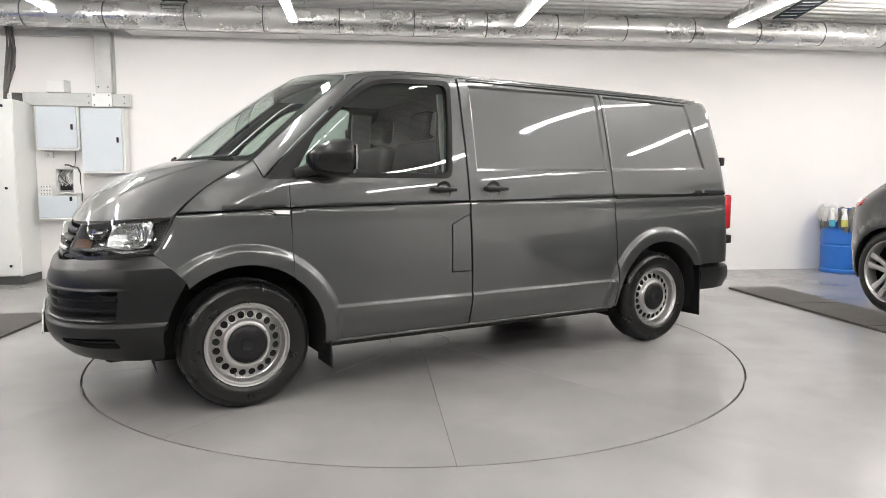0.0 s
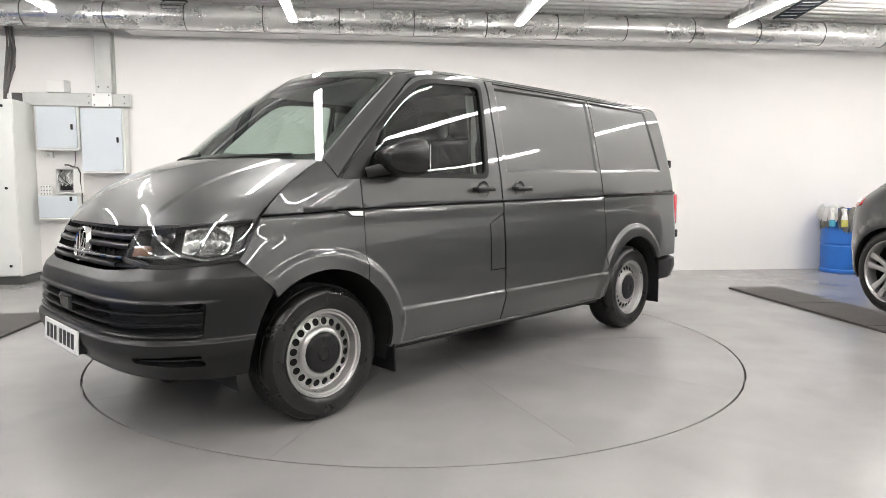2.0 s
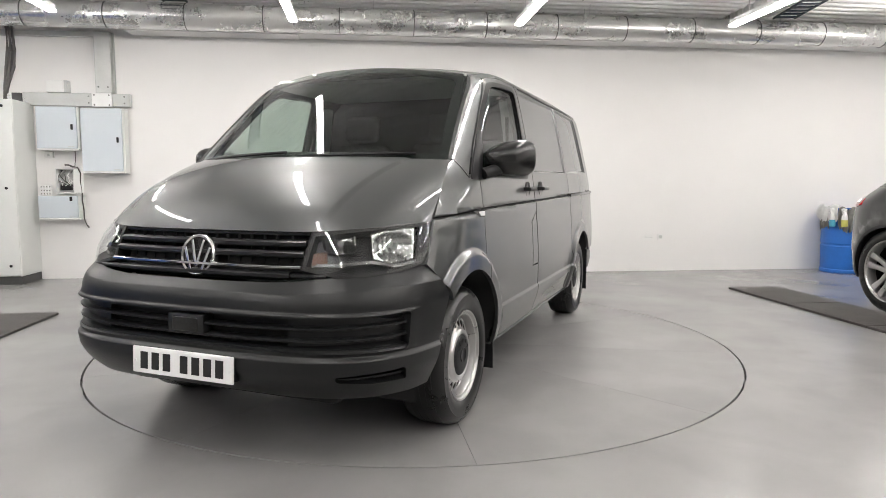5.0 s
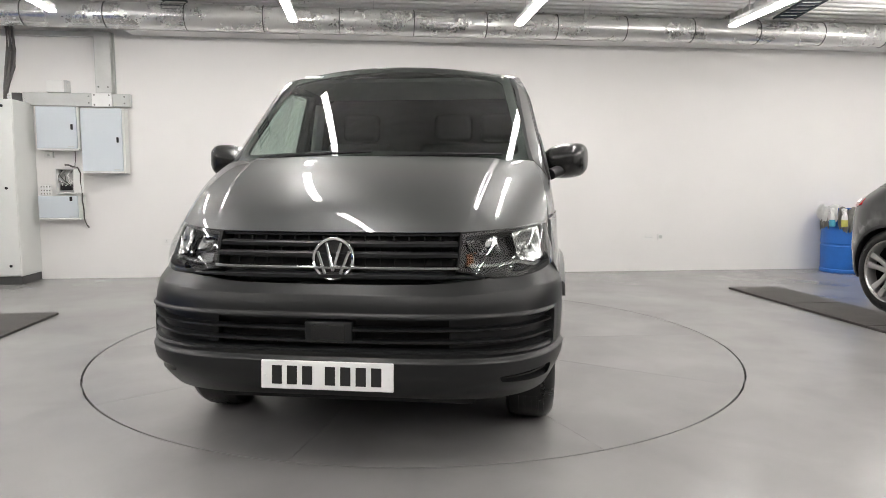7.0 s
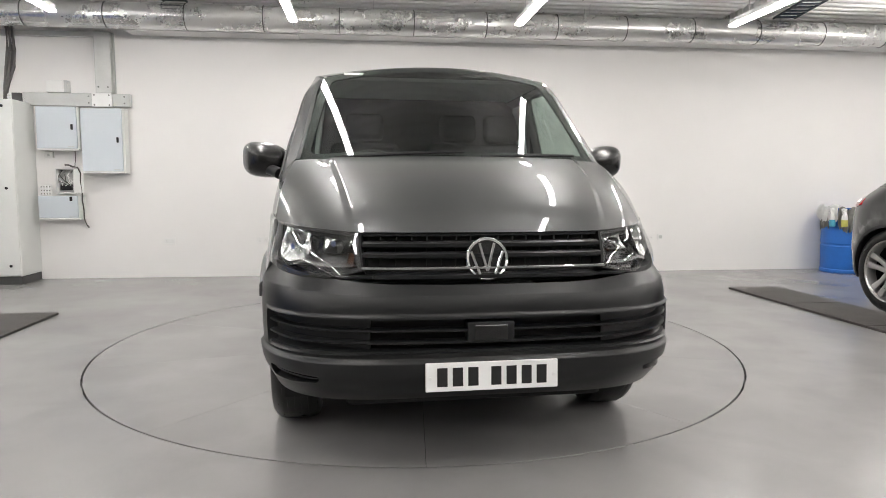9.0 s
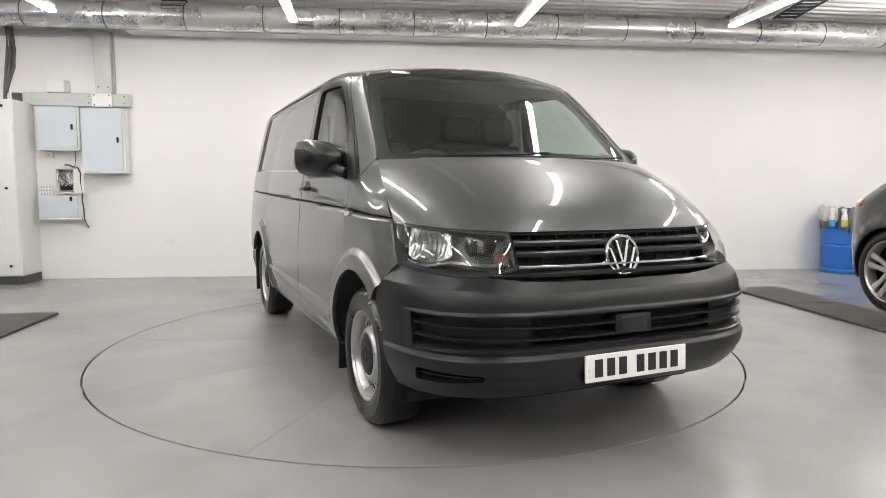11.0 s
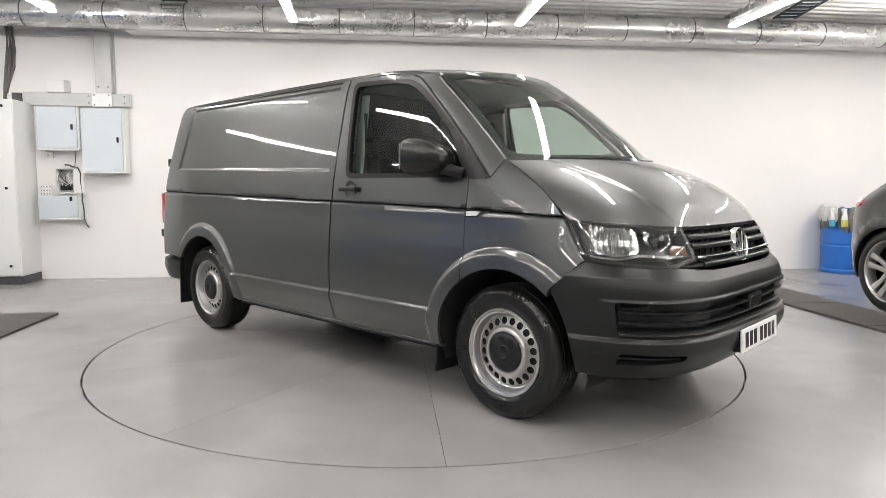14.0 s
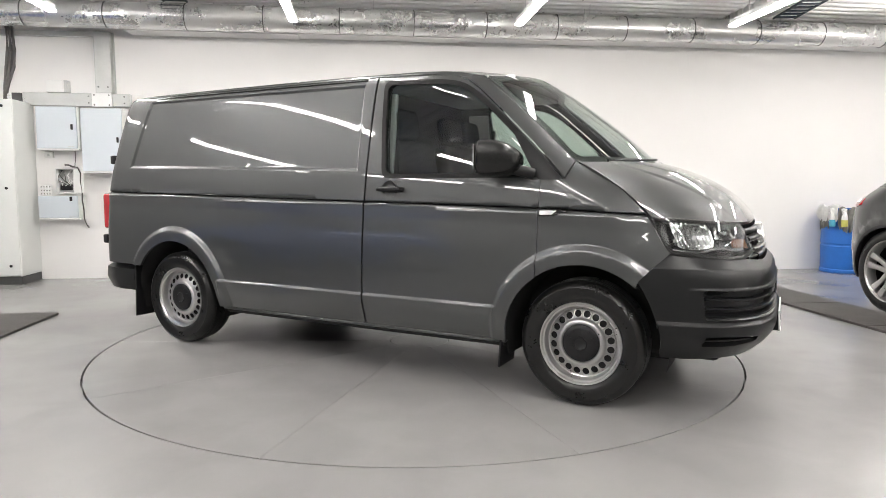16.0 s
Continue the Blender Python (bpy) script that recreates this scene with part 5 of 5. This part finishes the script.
for k in range(7):
    bm = bmesh.new()
    x0 = 0.03 + rng.random() * 0.15
    tube_along(bm, [(x0, -0.03, 0.285), (x0 + rng.uniform(-0.05, 0.05), -0.07, 0.22), (x0 + rng.uniform(-0.06, 0.06), -0.09, 0.15), (0.03 + rng.random() * 0.15, -0.05, 0.08)], 0.005, 6)
    part("wire", bm, CABLE if k % 2 else WHITE_PLASTIC, ob)
cable = empty("loose_cable", at(-3.90, 3.56, 0), "black cable hanging from the open box", "cable")
bm = bmesh.new()
tube_along(bm, [(0.0, 0, 1.375), (0.06, -0.03, 1.37), (0.095, -0.04, 1.30), (0.085, -0.03, 1.20), (0.10, -0.03, 1.10), (0.095, -0.03, 0.98), (0.105, -0.02, 0.86), (0.10, -0.01, 0.76), (0.12, 0.0, 0.68), (0.145, 0.01, 0.64)], 0.008, 8)
part("cord", bm, CABLE, cable, smooth=60)
bm = bmesh.new()
tube_along(bm, [(-0.10, 0.02, 1.40), (-0.05, 0.0, 1.395), (0.0, 0, 1.375)], 0.011, 8)
tube_along(bm, [(-0.025, 0.13, 1.57), (-0.02, 0.12, 1.48), (-0.025, 0.10, 1.38)], 0.004, 6)
part("cord", bm, CABLE, cable, smooth=60)
for (u, z, w, h, nm, lab, cat) in ((-4.215, 1.485, 0.10, 0.07, "switch", "small white wall switch under the enclosure", "switch"),):
    sw = part(nm, boxed((-w / 2, -0.05, 0), (w / 2, 0, h), 0.008, 2), WHITE_PLASTIC, at=at(u, 3.70, z))
    tagged(sw, lab, cat)
    part("rocker", boxed((-0.012, -0.056, 0.02), (0.012, -0.0502, 0.05), 0.002, 1), BEAM_GREY, sw)
gear = empty("terminal_strip", at(-4.24, 3.60, 1.031), "pale terminal strip with dark screws on the low enclosure", "terminal strip")
for r in range(3):
    for k in range(4):
        part("terminal", boxed((-0.055 + k * 0.032, -0.03, r * 0.042), (-0.027 + k * 0.032, 0.02, r * 0.042 + 0.040), 0.004, 1), WHITE_PLASTIC, gear)
        bm = bmesh.new()
        rod(bm, (-0.041 + k * 0.032, -0.034, r * 0.042 + 0.02), (-0.041 + k * 0.032, -0.029, r * 0.042 + 0.02), 0.006, 8)
        part("screw", bm, DARK_GREY, gear)


def socket(u, z, gangs):
    w = 0.073 if gangs == 2 else 0.043
    s = part("wall_socket", boxed((-w, -0.012, -0.043), (w, 0, 0.043), 0.004, 2), WHITE_PLASTIC, at=at(u, 3.70, z))
    tagged(s, "white double wall socket" if gangs == 2 else "white single wall socket plate", "wall socket", "wall sockets")
    if gangs == 2:
        for dx in (-0.036, 0.036):
            for px, pz in ((0, 0.012), (-0.010, -0.010), (0.010, -0.010)):
                part("pin_hole", boxed((dx + px - 0.0035, -0.0130, pz - 0.003), (dx + px + 0.0035, -0.0122, pz + 0.003)), DARK_GREY, s)
            part("rocker", boxed((dx * 0.35 - 0.006, -0.016, 0.018), (dx * 0.35 + 0.006, -0.0122, 0.034), 0.001, 1), WHITE_PLASTIC, s)
    else:
        part("insert", boxed((-0.022, -0.015, -0.022), (0.022, -0.0122, 0.022), 0.002, 1), BEAM_GREY, s)


socket(-2.855, 0.455, 2)
socket(-1.715, 0.463, 2)
socket(3.43, 0.468, 2)
socket(3.605, 0.468, 1)

# tall cabinet
cab = empty("electrical_cabinet", at(-4.38, 3.70, 0), "tall cream steel electrical cabinet on a dark plinth", "electrical cabinet")
part("body", boxed((-0.95, -0.475, 0.095), (0.0, -0.002, 2.13), 0.008, 2), CAB_WHITE, cab)
part("plinth", boxed((-0.945, -0.470, 0.0), (-0.005, -0.01, 0.094), 0.004, 1), DARK_GREY, cab, "dark plinth")
cdoor = part("door", boxed((-0.945, -0.497, 0.105), (-0.004, -0.477, 2.12), 0.006, 2), CAB_WHITE, cab)
for z in (0.22, 1.12, 2.05):
    bm = bmesh.new()
    rod(bm, (-0.105, -0.506, z), (-0.105, -0.496, z), 0.016, 14)
    part("lock", bm, BLACK_PLASTIC, cdoor, "round black lock")
for x, y in ((-0.05, -0.43), (-0.05, -0.08)):
    bm = bmesh.new()
    ring = [(x, y + 0.028 * math.cos(q), 2.162 + 0.028 * math.sin(q)) for q in (2 * math.pi * k / 16 for k in range(17))]
    tube_along(bm, ring, 0.009, 8)
    part("lifting_eye", bm, WHITE_PLASTIC, cab, "white lifting eye", smooth=60)
for k in range(5):
    c = empty("power_cable", at(-4.59 + 0.028 * k, 3.45 + 0.02 * (k % 2), 0), "dark grey power cable dropping into the cabinet", "cable", "power cables")
    bm = bmesh.new()
    tube_along(bm, [(-0.03 * k + 0.02, 0, 2.13), (-0.02 * k + 0.03, 0, 2.30), (-0.006 * k + 0.05, 0.01, 2.52), (0.07 - 0.008 * k, 0.02, 2.72), (0.075 - 0.012 * k, 0.02, 2.95), (-0.004 * k, 0.03, 3.34)], 0.016, 10)
    part("sheath", bm, CABLE, c, smooth=60)

# cable ladders up on the ceiling
for u, v, turn in ((-2.58, 3.32, 0), (4.90, 3.16, -11)):
    lad = empty("cable_ladder", at(u, v, 3.275, turn), "dark blue cable ladder under the roof deck", "cable ladder", "cable ladders")
    for dx in (-0.13, 0.13):
        part("side_rail", boxed((dx - 0.008, -2.6, 0.0), (dx + 0.008, 0.0, 0.024), 0.002, 1), TRAY_BLUE, lad)
    for k in range(17):
        part("rung", boxed((-0.1215, -2.5 + 0.15 * k, 0.004), (0.1215, -2.44 + 0.15 * k, 0.016)), TRAY_BLUE, lad)
    for y in (-2.2, -0.8):
        bm = bmesh.new()
        rod(bm, (-0.13, y, 0.024), (-0.13, y, CEIL + 0.085 - 3.275), 0.004, 6)
        rod(bm, (0.13, y, 0.024), (0.13, y, CEIL + 0.085 - 3.275), 0.004, 6)
        part("hanger", bm, STEEL, lad)

# rubber mats on the floor
for u0, u1, runs in ((3.68, 4.28, ((1.06, 2.08), (0.02, 1.05), (-1.02, 0.01), (-2.06, -1.03))), (-3.74, -3.14, ((0.29, 1.31), (-0.75, 0.28), (-1.79, -0.76)))):
    for v0, v1 in runs:
        bm = bmesh.new()
        box(bm, (u0, v0, 0.0), (u1, v1, 0.022), 0.006, 2)
        tagged(part("rubber_mat", bm, MAT_RUBBER, at=ROOM), "dark brown-grey flat rubber mat on the floor", "floor mat", "rubber mats")

# blue drum with rags and bottles
drum = empty("drum", at(6.10, 3.36, 0), "blue plastic drum with its top cut off", "drum")
bm = bmesh.new()
lathe(bm, [(0.25, 0.0), (0.285, 0.0), (0.296, 0.012), (0.296, 0.045), (0.288, 0.055), (0.292, 0.20), (0.298, 0.36), (0.291, 0.37), (0.291, 0.39), (0.298, 0.40), (0.297, 0.60), (0.290, 0.84), (0.294, 0.86), (0.284, 0.862), (0.280, 0.84), (0.284, 0.3), (0.27, 0.02), (0.001, 0.02)], 64, "Z")
part("shell", bm, BLUE_DRUM, drum, smooth=35)
part("grip", boxed((-0.03, -0.305, 0.79), (0.06, -0.285, 0.82), 0.006, 2), BLUE_DRUM, drum, at=pose(0, 0, 0, 0, 0, 35))


def rag(name, a0, a1, z0, material, label, seed, over=0.06, point=0.0, lift=0.0):
    """A cloth draped over the drum's rim, with folds and a ragged lower edge."""
    r = random.Random(seed)
    bm = bmesh.new()
    n, m = 22, 12
    low = [z0 + r.uniform(-0.03, 0.03) for _ in range(n + 1)]
    grid = []
    for i in range(n + 1):
        f = i / n
        a = radians(a0 + (a1 - a0) * f)
        zl = low[i] - point * (1 - abs(2 * f - 1))
        col = []
        for j in range(m + 1):
            g = j / m
            fold = 0.012 * math.sin(f * 17 + seed) + 0.008 * math.sin(f * 31 + g * 5)
            if g < 0.25:
                q = g / 0.25
                rad, z = 0.26 + (0.045 + lift) * q, 0.80 + over + 0.02 * math.sin(q * math.pi) + 0.02 * math.sin(f * 9)
            else:
                q = (g - 0.25) / 0.75
                rad, z = 0.305 + lift + 0.018 * math.sin(q * 3) + fold, (0.80 + over) * (1 - q) + zl * q
            col.append(bm.verts.new((rad * math.cos(a), rad * math.sin(a), z)))
        grid.append(col)
    for a, b in zip(grid, grid[1:]):
        for j in range(m):
            bm.faces.new((a[j], b[j], b[j + 1], a[j + 1]))
    geom = bmesh.ops.solidify(bm, geom=bm.faces[:], thickness=0.004)
    return tagged(part(name, bm, material, at=at(6.10, 3.36, 0), smooth=50), label, "rag")


rag("rag", 150, 192, 0.60, RAG_GREY, "grey rag draped over the blue drum", 3)
rag("rag", 144, 214, 0.705, RAG_WHITE, "crumpled white rag on the drum's rim", 5, over=0.085, lift=0.025)
rag("rag", 214, 252, 0.62, RAG_GREY, "grey rag hanging in a point from the drum", 8, point=0.07)


def spray_bottle(ang, color, label):
    a = radians(ang)
    m = surface("bottle_liquid", color, 0.25, vary=0.05)
    b = empty("spray_bottle", at(6.10 + 0.345 * math.cos(a), 3.36 + 0.345 * math.sin(a), 0.63), label, "spray bottle", "spray bottles")
    bm = bmesh.new()
    lathe(bm, [(0.001, 0.0), (0.034, 0.0), (0.038, 0.01), (0.038, 0.09), (0.001, 0.09)], 24, "Z")
    part("liquid", bm, m, b, smooth=40)
    bm = bmesh.new()
    lathe(bm, [(0.038, 0.09), (0.038, 0.12), (0.03, 0.15), (0.016, 0.18), (0.014, 0.21), (0.001, 0.21)], 24, "Z")
    part("bottle", bm, WHITE_PLASTIC, b, smooth=40)
    bm = bmesh.new()
    box(bm, (-0.05, -0.013, 0.21), (0.02, 0.013, 0.24), 0.006, 2)
    box(bm, (-0.035, -0.008, 0.165), (-0.025, 0.008, 0.21), 0.003, 1)
    part("trigger", bm, WHITE_PLASTIC, b, smooth=40)
    bm = bmesh.new()
    tube_along(bm, [(0.0, 0.005, 0.225), (0.0, 0.03, 0.245), (0.0, 0.055, 0.225), (0.0, 0.06, 0.19)], 0.006, 8)
    part("hook", bm, STEEL, b)


spray_bottle(204, (0.10, 0.45, 0.62), "spray bottle with teal liquid hooked on the drum")
spray_bottle(228, (0.62, 0.60, 0.16), "spray bottle with yellow liquid hooked on the drum")

# ---- parked cars ----
def spoked_rim():
    bm = bmesh.new()
    lathe(bm, [(0.262, -0.10), (0.268, -0.012), (0.276, 0.002), (0.286, 0.004), (0.288, -0.006), (0.284, -0.02)], 72, "Y")
    lathe(bm, [(0.001, -0.012), (0.035, -0.012), (0.060, -0.020), (0.068, -0.035), (0.06, -0.06)], 40, "Y")
    for k in range(5):
        for off in (-0.20, 0.20):
            a = 2 * math.pi * k / 5
            m = Matrix.Rotation(a, 4, "Y")
            p0, p1 = Vector((0.018 * math.copysign(1, off), 0, 0.045)), Vector((math.sin(off) * 0.272, 0, math.cos(off) * 0.272))
            side = Vector((0.025, 0, 0))
            ring = []
            for p, y0, y1, w in ((p0, -0.022, -0.06, 1.0), (p0.lerp(p1, 0.5), -0.030, -0.06, 0.85), (p1, -0.014, -0.05, 1.25)):
                ring.append([m @ (p - side * w + Vector((0, y0 - 0.006, 0))), m @ (p + Vector((0, y0, 0))), m @ (p + side * w + Vector((0, y0 - 0.006, 0))), m @ (p + side * w + Vector((0, y1, 0))), m @ (p - side * w + Vector((0, y1, 0)))])
            vs = [[bm.verts.new(q) for q in r] for r in ring]
            for r0, r1 in zip(vs, vs[1:]):
                for j in range(5):
                    bm.faces.new((r0[j], r0[(j + 1) % 5], r1[(j + 1) % 5], r1[j]))
    return bm


def parked_car(name, where, paint, label, category="car"):
    car = empty(name, where, label, category, "parked cars")
    half_pts = [(0.2, 0.88), (0.35, 0.93), (0.55, 0.955), (0.85, 0.950), (0.98, 0.930), (1.05, 0.900), (1.14, 0.850), (1.30, 0.745), (1.45, 0.67), (1.58, 0.59), (1.65, 0.48)]

    def cy(x, z):
        y = curve(z, half_pts)
        for c, r0, r1, ins in ((-1, -1.64, 0.46, 0.40), (1, 1.55, 0.66, 0.42)):
            d = (x - r0) * c + (1.1 * max(0.0, z - 1.0) if c < 0 else 0.0)
            if d > 0:
                q = min(0.98, d / r1)
                y -= ins * (1 - math.sqrt(1 - q * q))
        for cx in (1.36, -1.36):
            r = math.hypot(x - cx, z - 0.385)
            if r < 0.56:
                y += 0.02 * ease(0.53, 0.47, r)
        return y

    def tail(pts):
        """Draw the rear overhang in."""
        return [(x if x > -1.75 else -1.75 + (x + 1.75) * 0.72, z) for x, z in pts]

    lower = [(2.16, 0.35), (2.18, 0.62), (2.05, 0.88), (1.5, 0.985), (0.9, 1.05), (0.0, 1.085), (-1.0, 1.125), (-1.75, 1.16), (-1.98, 1.12), (-2.07, 0.95), (-2.08, 0.60), (-2.02, 0.33), (-1.72, 0.30)] + arc(-1.36, 0.385, 0.43, 192, -12, 18) + [(-0.9, 0.26), (0.9, 0.26)] + arc(1.36, 0.385, 0.43, 192, -12, 18) + [(1.85, 0.28)]
    cabin = [(0.95, 1.055), (0.55, 1.30), (0.10, 1.555), (-0.3, 1.62), (-1.1, 1.60), (-1.45, 1.53), (-1.98, 1.125), (-1.75, 1.165), (-1.0, 1.13), (0.0, 1.09)]
    window = [(0.62, 1.16), (0.40, 1.33), (0.08, 1.50), (-0.3, 1.555), (-1.0, 1.54), (-1.32, 1.46), (-1.42, 1.25), (-1.0, 1.19), (0.0, 1.15)]
    for s in (1, -1):
        surf = lambda x, z: Vector((x, s * cy(x, z), z))
        inw = Vector((0, -s, 0))
        skin("side_body", tail(lower), surf, paint, car, step=0.08, depth=0.02, inward=inw, flip=s > 0)
        skin("side_frame", tail(cabin), surf, paint, car, step=0.08, holes=[window], depth=0.02, inward=inw, flip=s > 0)
        skin("side_window", shrink(window, -0.004), lambda x, z: Vector((x, s * (cy(x, z) - 0.01), z)), GLOSS_BLACK, car, "dark privacy glass", step=0.1, depth=0, flip=s > 0)
        skin("wheel_trim", arc(-1.36, 0.385, 0.432, 195, -15, 20) + arc(-1.36, 0.385, 0.405, -15, 195, 20), lambda x, z: Vector((x, s * (cy(x, z) + 0.002), z)), BLACK_PLASTIC, car, "black wheel arch trim", step=0.2, depth=0.03, inward=inw, flip=s > 0)
        lampp = [(-1.80, 1.045), (-2.02, 1.06), (-2.055, 0.985), (-1.90, 0.96), (-1.80, 0.985)]
        skin("tail_lamp", tail(lampp), lambda x, z: Vector((x, s * (cy(x, z) + 0.010), z)), RED_LENS, car, "red and clear tail lamp", step=0.05, depth=0.02, inward=inw, flip=s > 0)
        skin("tail_lamp_clear", tail([(-1.86, 1.035), (-2.0, 1.045), (-2.02, 1.015), (-1.86, 1.008)]), lambda x, z: Vector((x, s * (cy(x, z) + 0.014), z)), WHITE_PLASTIC, car, step=0.05, depth=0.006, inward=inw, flip=s > 0)
        head = [(1.78, 0.86), (2.08, 0.80), (2.10, 0.72), (1.88, 0.76)]
        skin("headlamp", head, lambda x, z: Vector((x, s * (cy(x, z) + 0.006), z)), REFLECTOR, car, "clear headlamp", step=0.05, depth=0.02, inward=inw, flip=s > 0)
        for cx in (1.36, -1.36):
            w = empty("wheel", pose(cx, s * 0.945, 0.385), "", "")
            w.parent = car
            flip = pose(0, 0, 0, 0, 0, 0 if s > 0 else 180)
            bm = bmesh.new()
            lathe(bm, [(0.268, -0.20), (0.272, -0.004), (0.290, 0.006), (0.325, 0.012), (0.355, 0.006), (0.375, -0.010), (0.385, -0.035), (0.385, -0.17), (0.36, -0.215), (0.29, -0.22), (0.268, -0.20)], 64, "Y")
            part("tyre", bm, TYRE, w, "black tyre", at=flip, smooth=35)
            part("rim", spoked_rim(), RIM, w, "silver twin-spoke alloy rim", at=flip, smooth=35)
            bm = bmesh.new()
            rod(bm, (0, -0.16, 0), (0, -0.12, 0), 0.18, 32)
            part("brake_disc", bm, STEEL, w, at=flip)
            bm = bmesh.new()
            pts = arc(cx, 0.385, 0.436, -15, 195, 20)
            a = [bm.verts.new((x, s * 0.90, z)) for x, z in pts]
            b = [bm.verts.new((x, s * 0.60, z)) for x, z in pts]
            for i in range(len(pts) - 1):
                bm.faces.new((a[i], a[i + 1], b[i + 1], b[i]))
            bm.faces.new(b)
            part("arch_liner", bm, SHELL, car)
    # ends, bonnet, screens and roof as strips between the two sides
    def span(name, prof, material, label="", bulge=0.0, axis=0):
        bm = bmesh.new()
        rows = []
        for x, z in prof:
            w = cy(x, z)
            row = []
            for k in range(-10, 11):
                y = w * k / 10
                off = bulge * (1 - (k / 10) ** 2)
                row.append(bm.verts.new((x + (off if axis > 0 else -off if axis < 0 else 0), y, z + (off if axis == 0 else 0))))
            rows.append(row)
        for a, b in zip(rows, rows[1:]):
            for k in range(20):
                bm.faces.new((a[k], a[k + 1], b[k + 1], b[k]))
        return part(name, bm, material, car, label, smooth=40)

    span("tailgate", tail([(-2.02, 0.33), (-2.08, 0.60), (-2.07, 0.95), (-1.98, 1.12)]), paint, "tailgate and rear bumper", 0.06, -1)
    span("rear_screen", tail([(-1.98, 1.123), (-1.45, 1.53)]), GLOSS_BLACK, "dark rear screen", 0.04, -1)
    span("roof", [(-1.45, 1.53), (-1.1, 1.60), (-0.3, 1.62), (0.10, 1.555)], paint, "", 0.03, 0)
    span("front_screen", [(0.10, 1.555), (0.55, 1.30), (0.95, 1.055)], GLOSS_BLACK, "dark windscreen", 0.06, 0)
    span("bonnet", [(0.95, 1.055), (1.5, 0.985), (2.05, 0.88)], paint, "", 0.04, 0)
    span("nose", [(2.05, 0.88), (2.18, 0.62), (2.16, 0.35), (1.85, 0.28)], paint, "nose and front bumper", 0.05, 1)
    part("underside", boxed((-1.95, -0.62, 0.22), (2.0, 0.62, 0.55), 0.03, 1), SHELL, car)
    return car


SUV_PAINT = surface("slate_grey_car_paint", (0.030, 0.032, 0.032), 0.35, 0.5, vary=0.05, fine=200, coat=1.0)
BLUE_PAINT = surface("dark_blue_car_paint", (0.02, 0.07, 0.26), 0.35, 0.4, vary=0.05, fine=800, coat=1.0)
SUV_HUB_U, SUV_HUB_V = 4.35, 0.60
parked_car("parked_suv", at(SUV_HUB_U + 0.945, SUV_HUB_V - 1.36, 0, -90), SUV_PAINT, "slate grey compact off-roader with silver alloy wheels, parked")
parked_car("parked_hatchback", at(-5.75, -2.0, 0, 90), BLUE_PAINT, "dark blue compact car parked along the side wall")


def motions():
    """The turntable and the van on it turn together at an even speed."""
    spin = []
    for k in range(33):
        t = k * 0.5
        a = -152.02 + 7.634 * t
        spin.append((t, a))
    walk(turntable, [(t, pose(0, 0, 0.004, 0, 0, a)) for t, a in spin])
    walk(van, [(t, pose(0, 0, 0, 0, 0, a) @ pose(-0.025, 0.002, 0)) for t, a in spin])


motions()
